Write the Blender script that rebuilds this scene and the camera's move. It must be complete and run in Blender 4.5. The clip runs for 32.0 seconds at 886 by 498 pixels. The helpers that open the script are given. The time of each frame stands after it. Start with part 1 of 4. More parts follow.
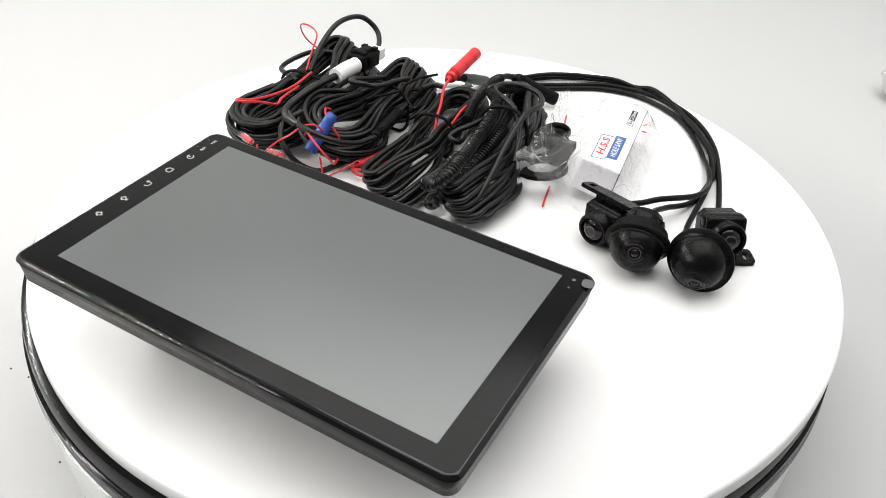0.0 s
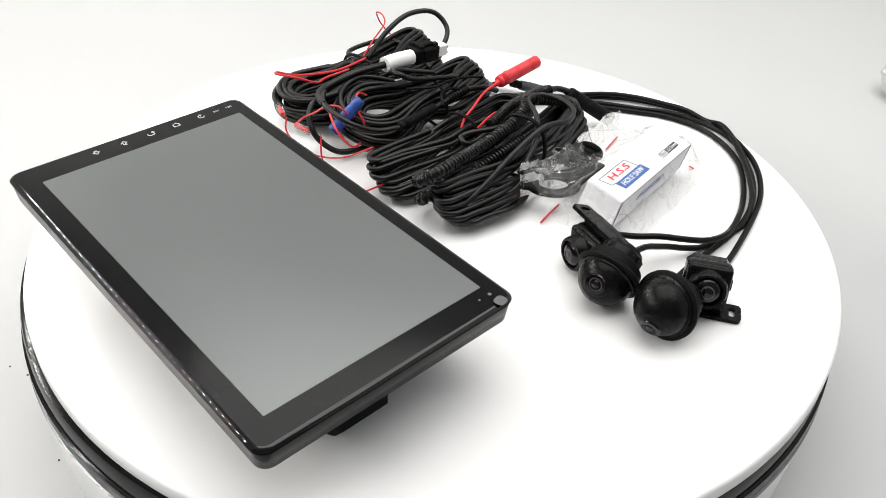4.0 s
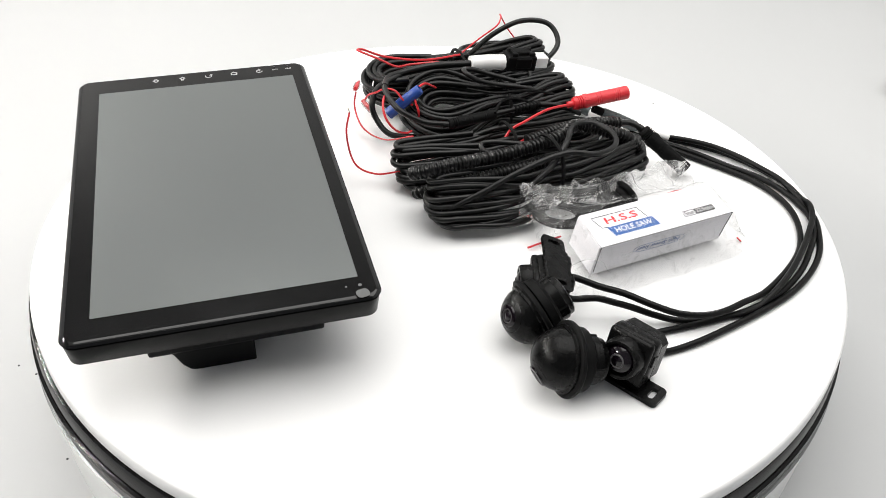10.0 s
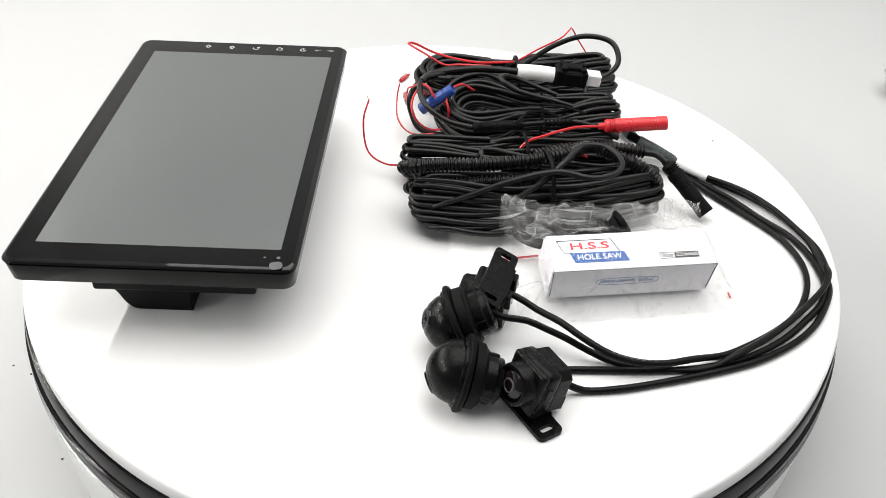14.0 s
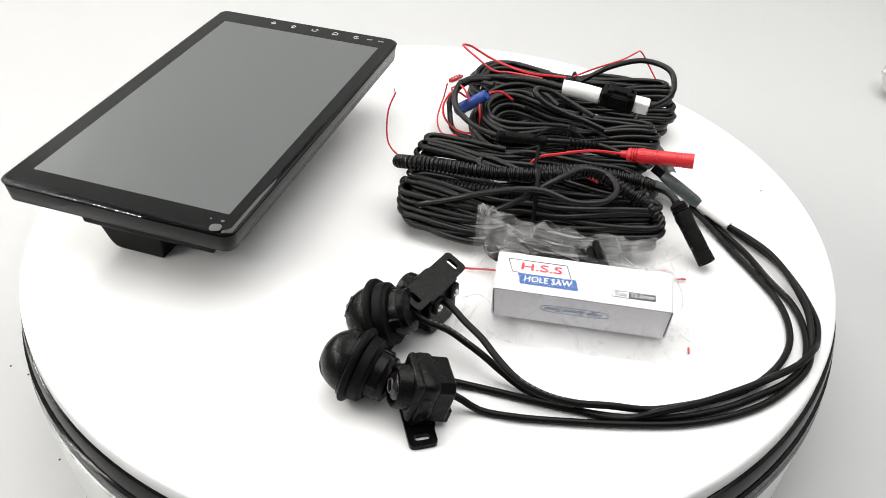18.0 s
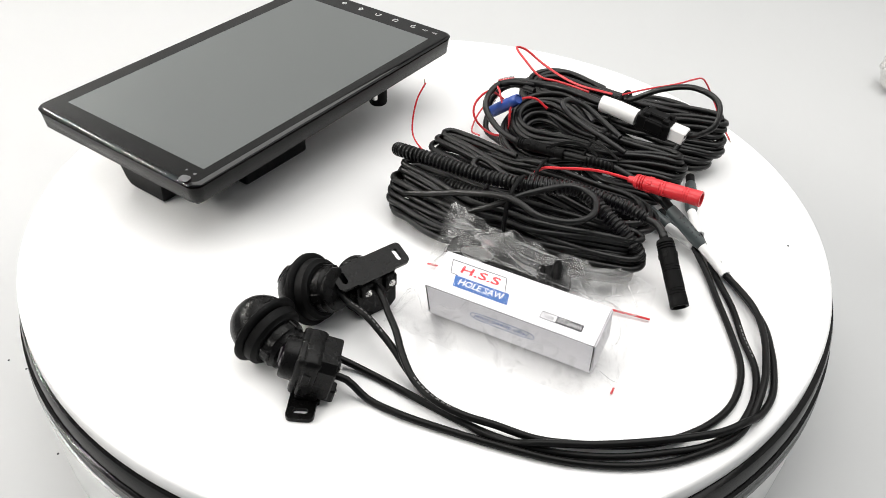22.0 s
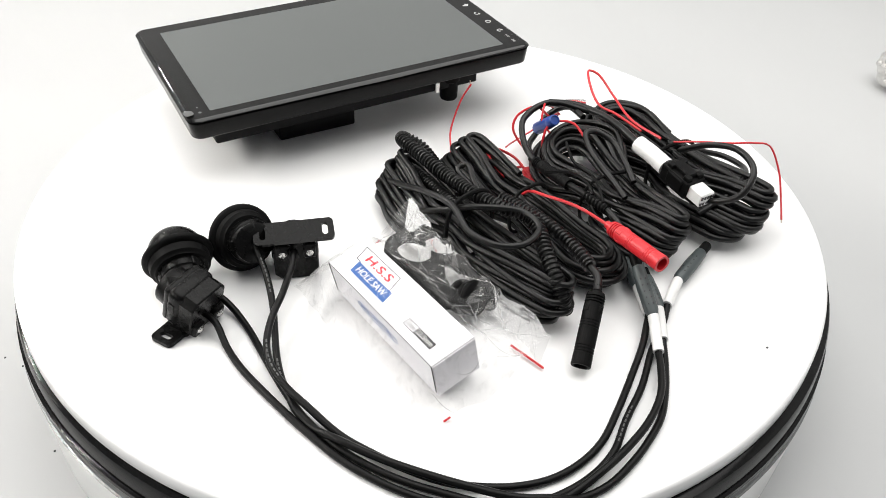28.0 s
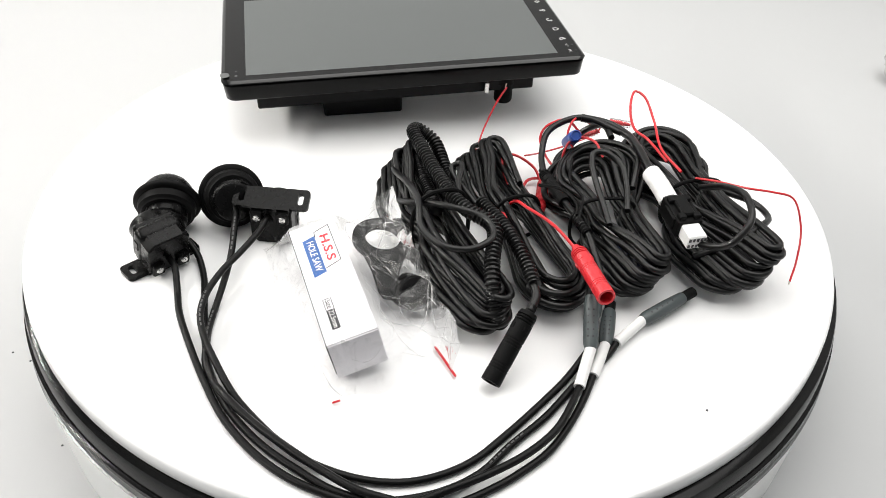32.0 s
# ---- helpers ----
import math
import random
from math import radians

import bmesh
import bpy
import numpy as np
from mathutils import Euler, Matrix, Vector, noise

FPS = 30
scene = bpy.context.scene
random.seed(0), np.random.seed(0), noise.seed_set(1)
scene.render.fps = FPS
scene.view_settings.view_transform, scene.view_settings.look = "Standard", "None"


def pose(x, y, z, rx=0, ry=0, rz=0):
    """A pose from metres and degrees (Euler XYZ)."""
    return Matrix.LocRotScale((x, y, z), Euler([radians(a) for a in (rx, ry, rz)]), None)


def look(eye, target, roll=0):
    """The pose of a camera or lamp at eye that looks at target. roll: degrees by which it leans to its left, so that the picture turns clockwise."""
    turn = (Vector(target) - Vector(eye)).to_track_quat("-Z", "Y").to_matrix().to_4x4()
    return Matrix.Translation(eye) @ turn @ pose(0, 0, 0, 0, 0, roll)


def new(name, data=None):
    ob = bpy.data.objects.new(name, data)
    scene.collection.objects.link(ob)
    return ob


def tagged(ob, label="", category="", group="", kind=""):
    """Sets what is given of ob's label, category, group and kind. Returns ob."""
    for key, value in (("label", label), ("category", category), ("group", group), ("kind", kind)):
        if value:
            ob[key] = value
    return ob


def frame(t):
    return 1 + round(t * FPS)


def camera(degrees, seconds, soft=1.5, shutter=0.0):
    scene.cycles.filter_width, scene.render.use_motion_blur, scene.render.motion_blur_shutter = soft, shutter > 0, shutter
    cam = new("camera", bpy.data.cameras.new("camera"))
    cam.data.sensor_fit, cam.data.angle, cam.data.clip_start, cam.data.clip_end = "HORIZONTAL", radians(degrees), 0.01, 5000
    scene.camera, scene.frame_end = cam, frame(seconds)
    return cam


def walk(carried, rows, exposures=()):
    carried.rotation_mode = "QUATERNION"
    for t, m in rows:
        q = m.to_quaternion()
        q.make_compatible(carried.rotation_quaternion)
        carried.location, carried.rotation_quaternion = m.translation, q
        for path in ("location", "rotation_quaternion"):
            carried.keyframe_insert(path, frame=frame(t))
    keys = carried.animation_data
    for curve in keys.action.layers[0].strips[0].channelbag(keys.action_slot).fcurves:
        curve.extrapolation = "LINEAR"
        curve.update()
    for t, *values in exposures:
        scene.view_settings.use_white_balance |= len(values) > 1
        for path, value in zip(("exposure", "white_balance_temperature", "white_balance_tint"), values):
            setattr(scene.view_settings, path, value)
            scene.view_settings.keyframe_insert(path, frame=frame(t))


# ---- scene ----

from collections import defaultdict

# ---------------------------------------------------------------- camera
# The camera stands before a turntable whose axis is the z axis; it trembles a little (degrees).
cam = camera(55.27, 32.0, soft=0.7)
BASE = pose(0, -0.4668, 0.3264, 90 - 38.146, 0, -0.572) @ pose(0, 0, 0, 0, 0, 2.526)
TREMBLE = [
    (0.0, -0.03, 0.42), (0.5, -0.02, 0.33), (1.0, -0.04, 0.3), (1.5, -0.02, 0.27), (2.0, -0.1, 0.13), (2.5, -0.08, 0.11),
    (3.0, -0.07, 0.22), (3.5, -0.09, 0.28), (5.5, 0.03, 0.19), (6.0, 0.2, 0.11), (6.5, 0.19, 0.25), (7.0, 0.2, 0.2),
    (7.5, 0.41, 0.1), (8.0, 0.4, 0.07), (8.5, 0.5, 0.05), (9.0, 0.54, -0.11), (9.5, 0.48, 0.16), (10.0, 0.39, 0.25),
    (10.5, 0.3, 0.18), (11.0, 0.32, 0.14), (11.5, 0.23, 0.15), (12.0, 0.15, 0.12), (12.5, 0.17, 0.18), (13.0, 0.16, 0.27),
    (13.5, 0.11, 0.2), (14.0, 0.1, 0.23), (14.5, 0.2, 0.17), (16.5, 0.03, 0.09), (17.0, 0.01, 0.11), (17.5, -0.04, 0.18),
    (18.0, -0.05, 0.25), (18.5, -0.02, 0.14), (19.0, 0.03, 0.06), (19.5, -0.12, 0.09), (20.0, -0.09, -0.01), (20.5, -0.12, 0.01),
    (21.0, -0.08, -0.12), (21.5, -0.07, -0.15), (22.0, -0.18, -0.14), (22.5, -0.17, -0.09), (23.0, -0.22, -0.14), (23.5, -0.17, -0.11),
    (24.0, -0.18, -0.1), (24.5, -0.35, -0.18), (25.0, -0.48, -0.06), (25.5, -0.44, -0.21), (27.5, -0.39, -0.32), (28.0, -0.38, -0.33),
    (28.5, -0.38, -0.45), (29.0, -0.23, -0.39), (29.5, -0.16, -0.46), (30.0, -0.18, -0.39), (30.5, -0.13, -0.43), (31.0, -0.1, -0.5),
    (31.5, 0.01, -0.64), (32.0, 0.02, -0.65),
]
walk(cam, [(t, BASE @ pose(0, 0, 0, 0, dy, 0) @ pose(0, 0, 0, dp, 0, 0)) for t, dy, dp in TREMBLE])
RATE = -4.3474  # degrees a second, the table's turn

# ---------------------------------------------------------------- light
world = bpy.data.worlds.new("world")
scene.world = world
world.use_nodes = True
world.node_tree.nodes["Background"].inputs[0].default_value = (0.86, 0.88, 0.92, 1)
world.node_tree.nodes["Background"].inputs[1].default_value = 0.22


def area_lamp(name, eye, target, sx, sy, watts, colour=(1, 1, 1)):
    data = bpy.data.lights.new(name, "AREA")
    data.shape, data.size, data.size_y, data.energy, data.color = "RECTANGLE", sx, sy, watts, colour
    ob = new(name, data)
    ob.matrix_world = look(eye, target)
    return ob


area_lamp("ceiling_light_panel", (0.20, 0.18, 1.05), (0.20, 0.18, 0), 1.3, 1.2, 16.2, (1, 0.985, 0.96))
scene.view_settings.exposure = 0.0

# ---------------------------------------------------------------- helpers of this scene
RIDERS = []  # all that turns with the table


def rider(ob):
    RIDERS.append(ob)
    return ob


def thing(name, m, label, category, group="", kind=""):
    ob = new(name)
    ob.empty_display_size = 0.01
    ob.matrix_world = m
    return tagged(ob, label, category, group, kind)


def mesh_of(verts, faces, material, smooth=True, name="mesh"):
    me = bpy.data.meshes.new(name)
    me.from_pydata([tuple(v) for v in verts], [], [tuple(f) for f in faces])
    me.materials.append(material)
    if smooth:
        me.polygons.foreach_set("use_smooth", [True] * len(me.polygons))
        me.set_sharp_from_angle(angle=radians(48))
    me.update()
    return me


def part(name, shape, material, parent, label="", m=None, smooth=None, kind=""):
    """Links a bmesh, a (verts, faces) pair or a mesh as one mesh object under its parent."""
    if isinstance(shape, bpy.types.Mesh):
        me = shape
    elif isinstance(shape, tuple):
        me = mesh_of(shape[0], shape[1], material, True if smooth is None else smooth, name)
    else:
        me = bpy.data.meshes.new(name)
        shape.to_mesh(me)
        shape.free()
        me.materials.append(material)
        if smooth:
            me.polygons.foreach_set("use_smooth", [True] * len(me.polygons))
    ob = new(name, me)
    if parent is not None:
        ob.parent = parent
    if m is not None:
        ob.matrix_basis = m
    if label or kind:
        tagged(ob, label, "", "", kind)
    return ob


def rbox(sx, sy, sz, bevel=0.001, segs=2, m=None):
    """A box with rounded edges round its own middle."""
    bm = bmesh.new()
    bmesh.ops.create_cube(bm, size=1)
    bmesh.ops.scale(bm, vec=(sx, sy, sz), verts=bm.verts)
    if bevel:
        bmesh.ops.bevel(bm, geom=bm.edges[:], offset=bevel, segments=segs, affect="EDGES", profile=0.5)
    if m is not None:
        bm.transform(m)
    return bm


def join(*bms):
    out = bms[0]
    for b in bms[1:]:
        me = bpy.data.meshes.new("tmp")
        b.to_mesh(me)
        b.free()
        out.from_mesh(me)
        bpy.data.meshes.remove(me)
    return out


def lathe(profile, n=48, closed=False):
    """Turns (radius, height) pairs about z."""
    verts, faces = [], []
    k = len(profile)
    for j in range(n):
        a = 2 * math.pi * j / n
        c, s = math.cos(a), math.sin(a)
        verts += [(r * c, r * s, z) for r, z in profile]
    last = k if closed else k - 1
    for j in range(n):
        for i in range(last):
            i2 = (i + 1) % k
            faces.append((j * k + i, (j + 1) % n * k + i, (j + 1) % n * k + i2, j * k + i2))
    return verts, faces


def plate(outline, z0, z1, holes=(), bevel=0.0):
    """A flat plate of an outline (x, y), with holes, from z0 to z1."""
    bm = bmesh.new()
    loops = [outline, *holes]
    edges = []
    for loop in loops:
        vs = [bm.verts.new((x, y, z0)) for x, y in loop]
        edges += [bm.edges.new((vs[i], vs[(i + 1) % len(vs)])) for i in range(len(vs))]
    bmesh.ops.triangle_fill(bm, use_beauty=True, edges=edges, use_dissolve=False)
    faces = bm.faces[:]
    ret = bmesh.ops.extrude_face_region(bm, geom=faces)
    up = [g for g in ret["geom"] if isinstance(g, bmesh.types.BMVert)]
    bmesh.ops.translate(bm, vec=(0, 0, z1 - z0), verts=up)
    bmesh.ops.recalc_face_normals(bm, faces=bm.faces)
    return bm


def round_rect(sx, sy, r, n=6, cx=0, cy=0):
    pts = []
    for qx, qy, a0 in ((1, 1, 0), (-1, 1, 90), (-1, -1, 180), (1, -1, 270)):
        for i in range(n + 1):
            a = radians(a0 + 90 * i / n)
            pts.append((cx + qx * (sx / 2 - r) + r * math.cos(a), cy + qy * (sy / 2 - r) + r * math.sin(a)))
    return pts


def glide(points, step=0.003, closed=False):
    """A smooth (centripetal) line through points, sampled about every step."""
    p = np.array(points, float)
    if closed:
        p = np.vstack([p[-1], p, p[0], p[1]])
    else:
        p = np.vstack([2 * p[0] - p[1], p, 2 * p[-1] - p[-2]])
    out = []
    for i in range(1, len(p) - 2):
        a, b, c, d = p[i - 1:i + 3]
        n = max(2, int(np.linalg.norm(c - b) / step))
        t1 = max(np.linalg.norm(b - a), 1e-6) ** 0.5
        t2 = max(np.linalg.norm(c - b), 1e-6) ** 0.5
        t3 = max(np.linalg.norm(d - c), 1e-6) ** 0.5
        m1 = (c - b) - t2 * ((c - a) / (t1 + t2) - (b - a) / t1)
        m2 = (c - b) - t2 * ((d - b) / (t2 + t3) - (d - c) / t3)
        for k in range(n):
            s = k / n
            out.append((2 * s ** 3 - 3 * s ** 2 + 1) * b + (s ** 3 - 2 * s ** 2 + s) * m1
                       + (-2 * s ** 3 + 3 * s ** 2) * c + (s ** 3 - s ** 2) * m2)
    if not closed:
        out.append(p[-2])
    return np.array(out)


def tube(path, radius, n=8, closed=False, caps=True):
    """A round tube along a sampled path; radius: a number or one for each sample."""
    path = np.array(path, float)
    k = len(path)
    rad = np.full(k, radius) if np.isscalar(radius) else np.array(radius)
    if closed:
        tan = np.roll(path, -1, 0) - np.roll(path, 1, 0)
    else:
        tan = np.gradient(path, axis=0)
    tan /= np.linalg.norm(tan, axis=1)[:, None] + 1e-12
    u = np.cross(tan[0], (0, 0, 1))
    if np.linalg.norm(u) < 1e-3:
        u = np.cross(tan[0], (0, 1, 0))
    u /= np.linalg.norm(u)
    ang = np.arange(n) * 2 * math.pi / n
    co, si = np.cos(ang)[:, None], np.sin(ang)[:, None]
    verts = np.zeros((k, n, 3))
    for i in range(k):
        u = u - tan[i] * (u @ tan[i])
        u /= np.linalg.norm(u) + 1e-12
        w = np.cross(tan[i], u)
        verts[i] = path[i] + rad[i] * (co * u + si * w)
    faces = []
    for i in range(k if closed else k - 1):
        a, b = i * n, (i + 1) % k * n
        faces += [(a + j, a + (j + 1) % n, b + (j + 1) % n, b + j) for j in range(n)]
    verts = verts.reshape(-1, 3)
    if caps and not closed:
        faces += [tuple(range(n - 1, -1, -1)), tuple(range((k - 1) * n, k * n))]
    return verts, faces


def merged(*shapes):
    verts, faces = [], []
    for v, f in shapes:
        o = len(verts)
        verts += [tuple(p) for p in v]
        faces += [tuple(i + o for i in q) for q in f]
    return verts, faces


def moved(shape, m):
    return [tuple(m @ Vector(p)) for p in shape[0]], shape[1]


def facing(place, way, roll=0):
    """A pose whose z axis points along way."""
    q = Vector(way).normalized().to_track_quat("Z", "Y").to_matrix().to_4x4()
    return Matrix.Translation(place) @ q @ pose(0, 0, 0, 0, 0, roll)


def lettering(text, size, material, parent, m, name="lettering", shear=0.0, spacing=1.0, bold=0.0, stretch=1.0):
    cu = bpy.data.curves.new("text", "FONT")
    cu.body, cu.size, cu.align_x, cu.align_y, cu.shear, cu.space_character = text, size, "CENTER", "CENTER", shear, spacing
    cu.offset, cu.extrude, cu.resolution_u = bold, 0.00004, 3
    ob = bpy.data.objects.new("text", cu)
    scene.collection.objects.link(ob)
    bpy.context.view_layer.update()
    me = bpy.data.meshes.new_from_object(ob.evaluated_get(bpy.context.evaluated_depsgraph_get()))
    bpy.data.objects.remove(ob)
    me.transform(Matrix.Diagonal((stretch, 1, 1, 1)))
    me.materials.clear()
    me.materials.append(material)
    return part(name, me, material, parent, m=m)


# ---------------------------------------------------------------- materials
def material(name, colour, rough=0.5, metal=0.0, vary=0.12, scale=60.0, bump=0.0, bump_scale=None, spec=0.5, smudge=0.0):
    m = bpy.data.materials.new(name)
    m.use_nodes = True
    nt = m.node_tree
    b = nt.nodes["Principled BSDF"]
    co = nt.nodes.new("ShaderNodeTexCoord")
    big = nt.nodes.new("ShaderNodeTexNoise")
    big.inputs["Scale"].default_value, big.inputs["Detail"].default_value = scale, 4
    fine = nt.nodes.new("ShaderNodeTexNoise")
    fine.inputs["Scale"].default_value, fine.inputs["Detail"].default_value = bump_scale or scale * 12, 3
    nt.links.new(co.outputs["Object"], big.inputs["Vector"])
    nt.links.new(co.outputs["Object"], fine.inputs["Vector"])
    mix = nt.nodes.new("ShaderNodeMix")
    mix.data_type = "RGBA"
    mix.inputs[6].default_value = (*[c * (1 - vary) for c in colour], 1)
    mix.inputs[7].default_value = (*[min(1, c * (1 + vary)) for c in colour], 1)
    nt.links.new(big.outputs["Fac"], mix.inputs[0])
    nt.links.new(mix.outputs[2], b.inputs["Base Color"])
    mr = nt.nodes.new("ShaderNodeMapRange")
    mr.inputs[3].default_value, mr.inputs[4].default_value = max(0.002, rough - 0.08 - smudge), min(1, rough + 0.08 + smudge)
    nt.links.new(big.outputs["Fac"], mr.inputs[0])
    nt.links.new(mr.outputs[0], b.inputs["Roughness"])
    b.inputs["Metallic"].default_value = metal
    b.inputs["Specular IOR Level"].default_value = spec
    if bump:
        bp = nt.nodes.new("ShaderNodeBump")
        bp.inputs["Strength"].default_value, bp.inputs["Distance"].default_value = bump, 0.0005
        nt.links.new(fine.outputs["Fac"], bp.inputs["Height"])
        nt.links.new(bp.outputs["Normal"], b.inputs["Normal"])
    return m


WHITE_TOP = material("white_tabletop", (0.82, 0.82, 0.82), 0.45, vary=0.015, scale=12)
BACKDROP = material("white_paper", (0.49, 0.495, 0.498), 0.8, vary=0.02, scale=3, bump=0.05, bump_scale=300)
BASE_WHITE = material("white_base", (0.74, 0.75, 0.74), 0.4, vary=0.03, scale=20)
BLACK_BAND = material("black_band", (0.0030, 0.0030, 0.0033), 0.14, vary=0.3, scale=40, bump=0.05, spec=0.16)
GREY_BAND = material("grey_band", (0.16, 0.165, 0.165), 0.3, 0.6, vary=0.15, scale=30)
CABLE = material("black_cable", (0.0018, 0.0018, 0.0018), 0.35, vary=0.25, scale=90, bump=0.08, bump_scale=2500, spec=0.34)
LEAD = material("black_lead", (0.0020, 0.0020, 0.0020), 0.38, vary=0.25, scale=90, bump=0.08, bump_scale=2500, spec=0.17)
SLEEVE = material("corrugated_black", (0.0026, 0.0026, 0.0026), 0.30, vary=0.25, scale=120, spec=0.32)
HOUSING = material("black_housing", (0.0030, 0.0030, 0.0030), 0.27, vary=0.25, scale=150, bump=0.10, bump_scale=4000, spec=0.13)
RUBBER = material("black_rubber", (0.0032, 0.0032, 0.0033), 0.55, vary=0.2, scale=120, bump=0.1, bump_scale=3000, spec=0.10)
BEZEL = material("glossy_black_frame", (0.0024, 0.0024, 0.0024), 0.22, vary=0.2, scale=60, bump=0.02, bump_scale=3000, spec=0.10)
GLASS_BLACK = material("black_front_glass", (0.005, 0.005, 0.0052), 0.12, vary=0.15, scale=30, spec=0.14)
SCREEN = material("grey_screen", (0.146, 0.156, 0.155), 0.30, 0.6, vary=0.03, scale=8)
CHASSIS = material("dark_chassis", (0.0035, 0.0035, 0.0038), 0.45, 0.3, vary=0.25, scale=70, bump=0.1, spec=0.22)
RED = material("red_plastic", (0.58, 0.020, 0.028), 0.38, vary=0.12, scale=120)
BLUE = material("blue_plastic", (0.014, 0.055, 0.27), 0.4, vary=0.15, scale=120)
CARD = material("white_card", (0.80, 0.79, 0.82), 0.6, vary=0.02, scale=60, bump=0.06, bump_scale=1500)
TAPE = material("white_tube", (0.78, 0.78, 0.77), 0.5, vary=0.04, scale=150)
GREYPLUG = material("grey_plug", (0.055, 0.068, 0.07), 0.45, vary=0.15, scale=160)
STEEL = material("steel", (0.75, 0.74, 0.72), 0.22, 1.0, vary=0.1, scale=300)
PRINT_GREY = material("pale_print", (0.5, 0.5, 0.5), 0.6, vary=0.05)
CABLE_PRINT = material("dim_cable_print", (0.11, 0.11, 0.11), 0.6, vary=0.1)
TAB_FILM = material("pale_film_tab", (0.09, 0.093, 0.093), 0.3, vary=0.1)
RIM = material("polished_rim", (0.002, 0.002, 0.0022), 0.0025, vary=0.1, scale=20, spec=0.45, smudge=-0.08)
PRINT_RED = material("red_print", (0.75, 0.03, 0.04), 0.6, vary=0.05)
PRINT_BLUE = material("blue_print", (0.032, 0.11, 0.34), 0.6, vary=0.05)
PRINT_WHITE = material("white_print", (0.82, 0.82, 0.82), 0.6, vary=0.02)
PRINT_DARK = material("dark_print", (0.03, 0.03, 0.035), 0.6, vary=0.05)
YELLOW = material("yellow_plastic", (0.65, 0.33, 0.02), 0.4, vary=0.1)
COPPER = material("tinned_copper", (0.7, 0.6, 0.5), 0.3, 1.0, vary=0.1)
LENS = material("lens_glass", (0.005, 0.003, 0.005), 0.08, vary=0.2, spec=0.4)
LENS_RING = material("lens_ring", (0.05, 0.047, 0.05), 0.4, vary=0.2)


def film_material(name, gloss, tint=(1, 1, 1), bump=0.5, scale=60.0, milk=0.05):
    m = bpy.data.materials.new(name)
    m.use_nodes = True
    nt = m.node_tree
    nt.nodes.clear()
    out = nt.nodes.new("ShaderNodeOutputMaterial")
    clear = nt.nodes.new("ShaderNodeBsdfTransparent")
    clear.inputs[0].default_value = (*tint, 1)
    shine = nt.nodes.new("ShaderNodeBsdfGlossy")
    shine.inputs["Roughness"].default_value = 0.05
    haze = nt.nodes.new("ShaderNodeBsdfDiffuse")
    haze.inputs[0].default_value = (0.8, 0.8, 0.8, 1)
    fr = nt.nodes.new("ShaderNodeFresnel")
    fr.inputs["IOR"].default_value = 1.5
    co = nt.nodes.new("ShaderNodeTexCoord")
    no = nt.nodes.new("ShaderNodeTexNoise")
    no.inputs["Scale"].default_value, no.inputs["Detail"].default_value, no.inputs["Distortion"].default_value = scale, 3, 1.2
    bp = nt.nodes.new("ShaderNodeBump")
    bp.inputs["Strength"].default_value, bp.inputs["Distance"].default_value = bump, 0.004
    nt.links.new(co.outputs["Object"], no.inputs["Vector"])
    nt.links.new(no.outputs["Fac"], bp.inputs["Height"])
    for n in (shine, fr):
        nt.links.new(bp.outputs["Normal"], n.inputs["Normal"])
    gain = nt.nodes.new("ShaderNodeMath")
    gain.operation = "MULTIPLY"
    gain.inputs[1].default_value = gloss
    nt.links.new(fr.outputs[0], gain.inputs[0])
    a = nt.nodes.new("ShaderNodeMixShader")
    streak = nt.nodes.new("ShaderNodeTexNoise")
    streak.inputs["Scale"].default_value, streak.inputs["Detail"].default_value, streak.inputs["Distortion"].default_value = 70, 5, 2.5
    nt.links.new(co.outputs["Object"], streak.inputs["Vector"])
    cloud = nt.nodes.new("ShaderNodeMapRange")
    cloud.inputs[1].default_value, cloud.inputs[2].default_value = 0.50, 0.72
    cloud.inputs[3].default_value, cloud.inputs[4].default_value = milk * 0.4, min(1.0, milk * 2.4)
    nt.links.new(streak.outputs["Fac"], cloud.inputs[0])
    nt.links.new(cloud.outputs[0], a.inputs[0])
    nt.links.new(clear.outputs[0], a.inputs[1])
    nt.links.new(haze.outputs[0], a.inputs[2])
    b = nt.nodes.new("ShaderNodeMixShader")
    nt.links.new(gain.outputs[0], b.inputs[0])
    nt.links.new(a.outputs[0], b.inputs[1])
    nt.links.new(shine.outputs[0], b.inputs[2])
    nt.links.new(b.outputs[0], out.inputs[0])
    return m


FILM = film_material("clear_film", 0.75, (0.985, 0.985, 0.985), bump=0.30, scale=60.0, milk=0.085)
TAUT = film_material("taut_film", 0.30, (0.99, 0.99, 0.99), bump=0.0, milk=0.02)
# milkier film for creases: their white glints are put into its colour
FOLD_GLINT = film_material("fold_glint_film", 0.25, (0.99, 0.99, 0.99), bump=0.05, scale=160.0, milk=0.30)

# ---------------------------------------------------------------- setting: photo tent
FLOOR_Z = -0.090


def sweep_backdrop():
    """White paper that runs from the floor up the back wall in one curve."""
    prof = [(-1.6, FLOOR_Z), (0.60, FLOOR_Z)]
    for i in range(1, 13):
        a = radians(90 * i / 12)
        prof.append((0.70 + 0.30 * math.sin(a), FLOOR_Z + 0.30 * (1 - math.cos(a))))
    prof.append((1.00, 1.15))
    verts, faces = [], []
    for x in (-0.95, 0.95):
        verts += [(x, y, z) for y, z in prof]
    k = len(prof)
    faces = [(i, i + 1, k + i + 1, k + i) for i in range(k - 1)]
    ob = part("backdrop", (verts, faces), BACKDROP, None)
    return tagged(ob, "white seamless paper backdrop of the photo tent", "backdrop", kind="structure")


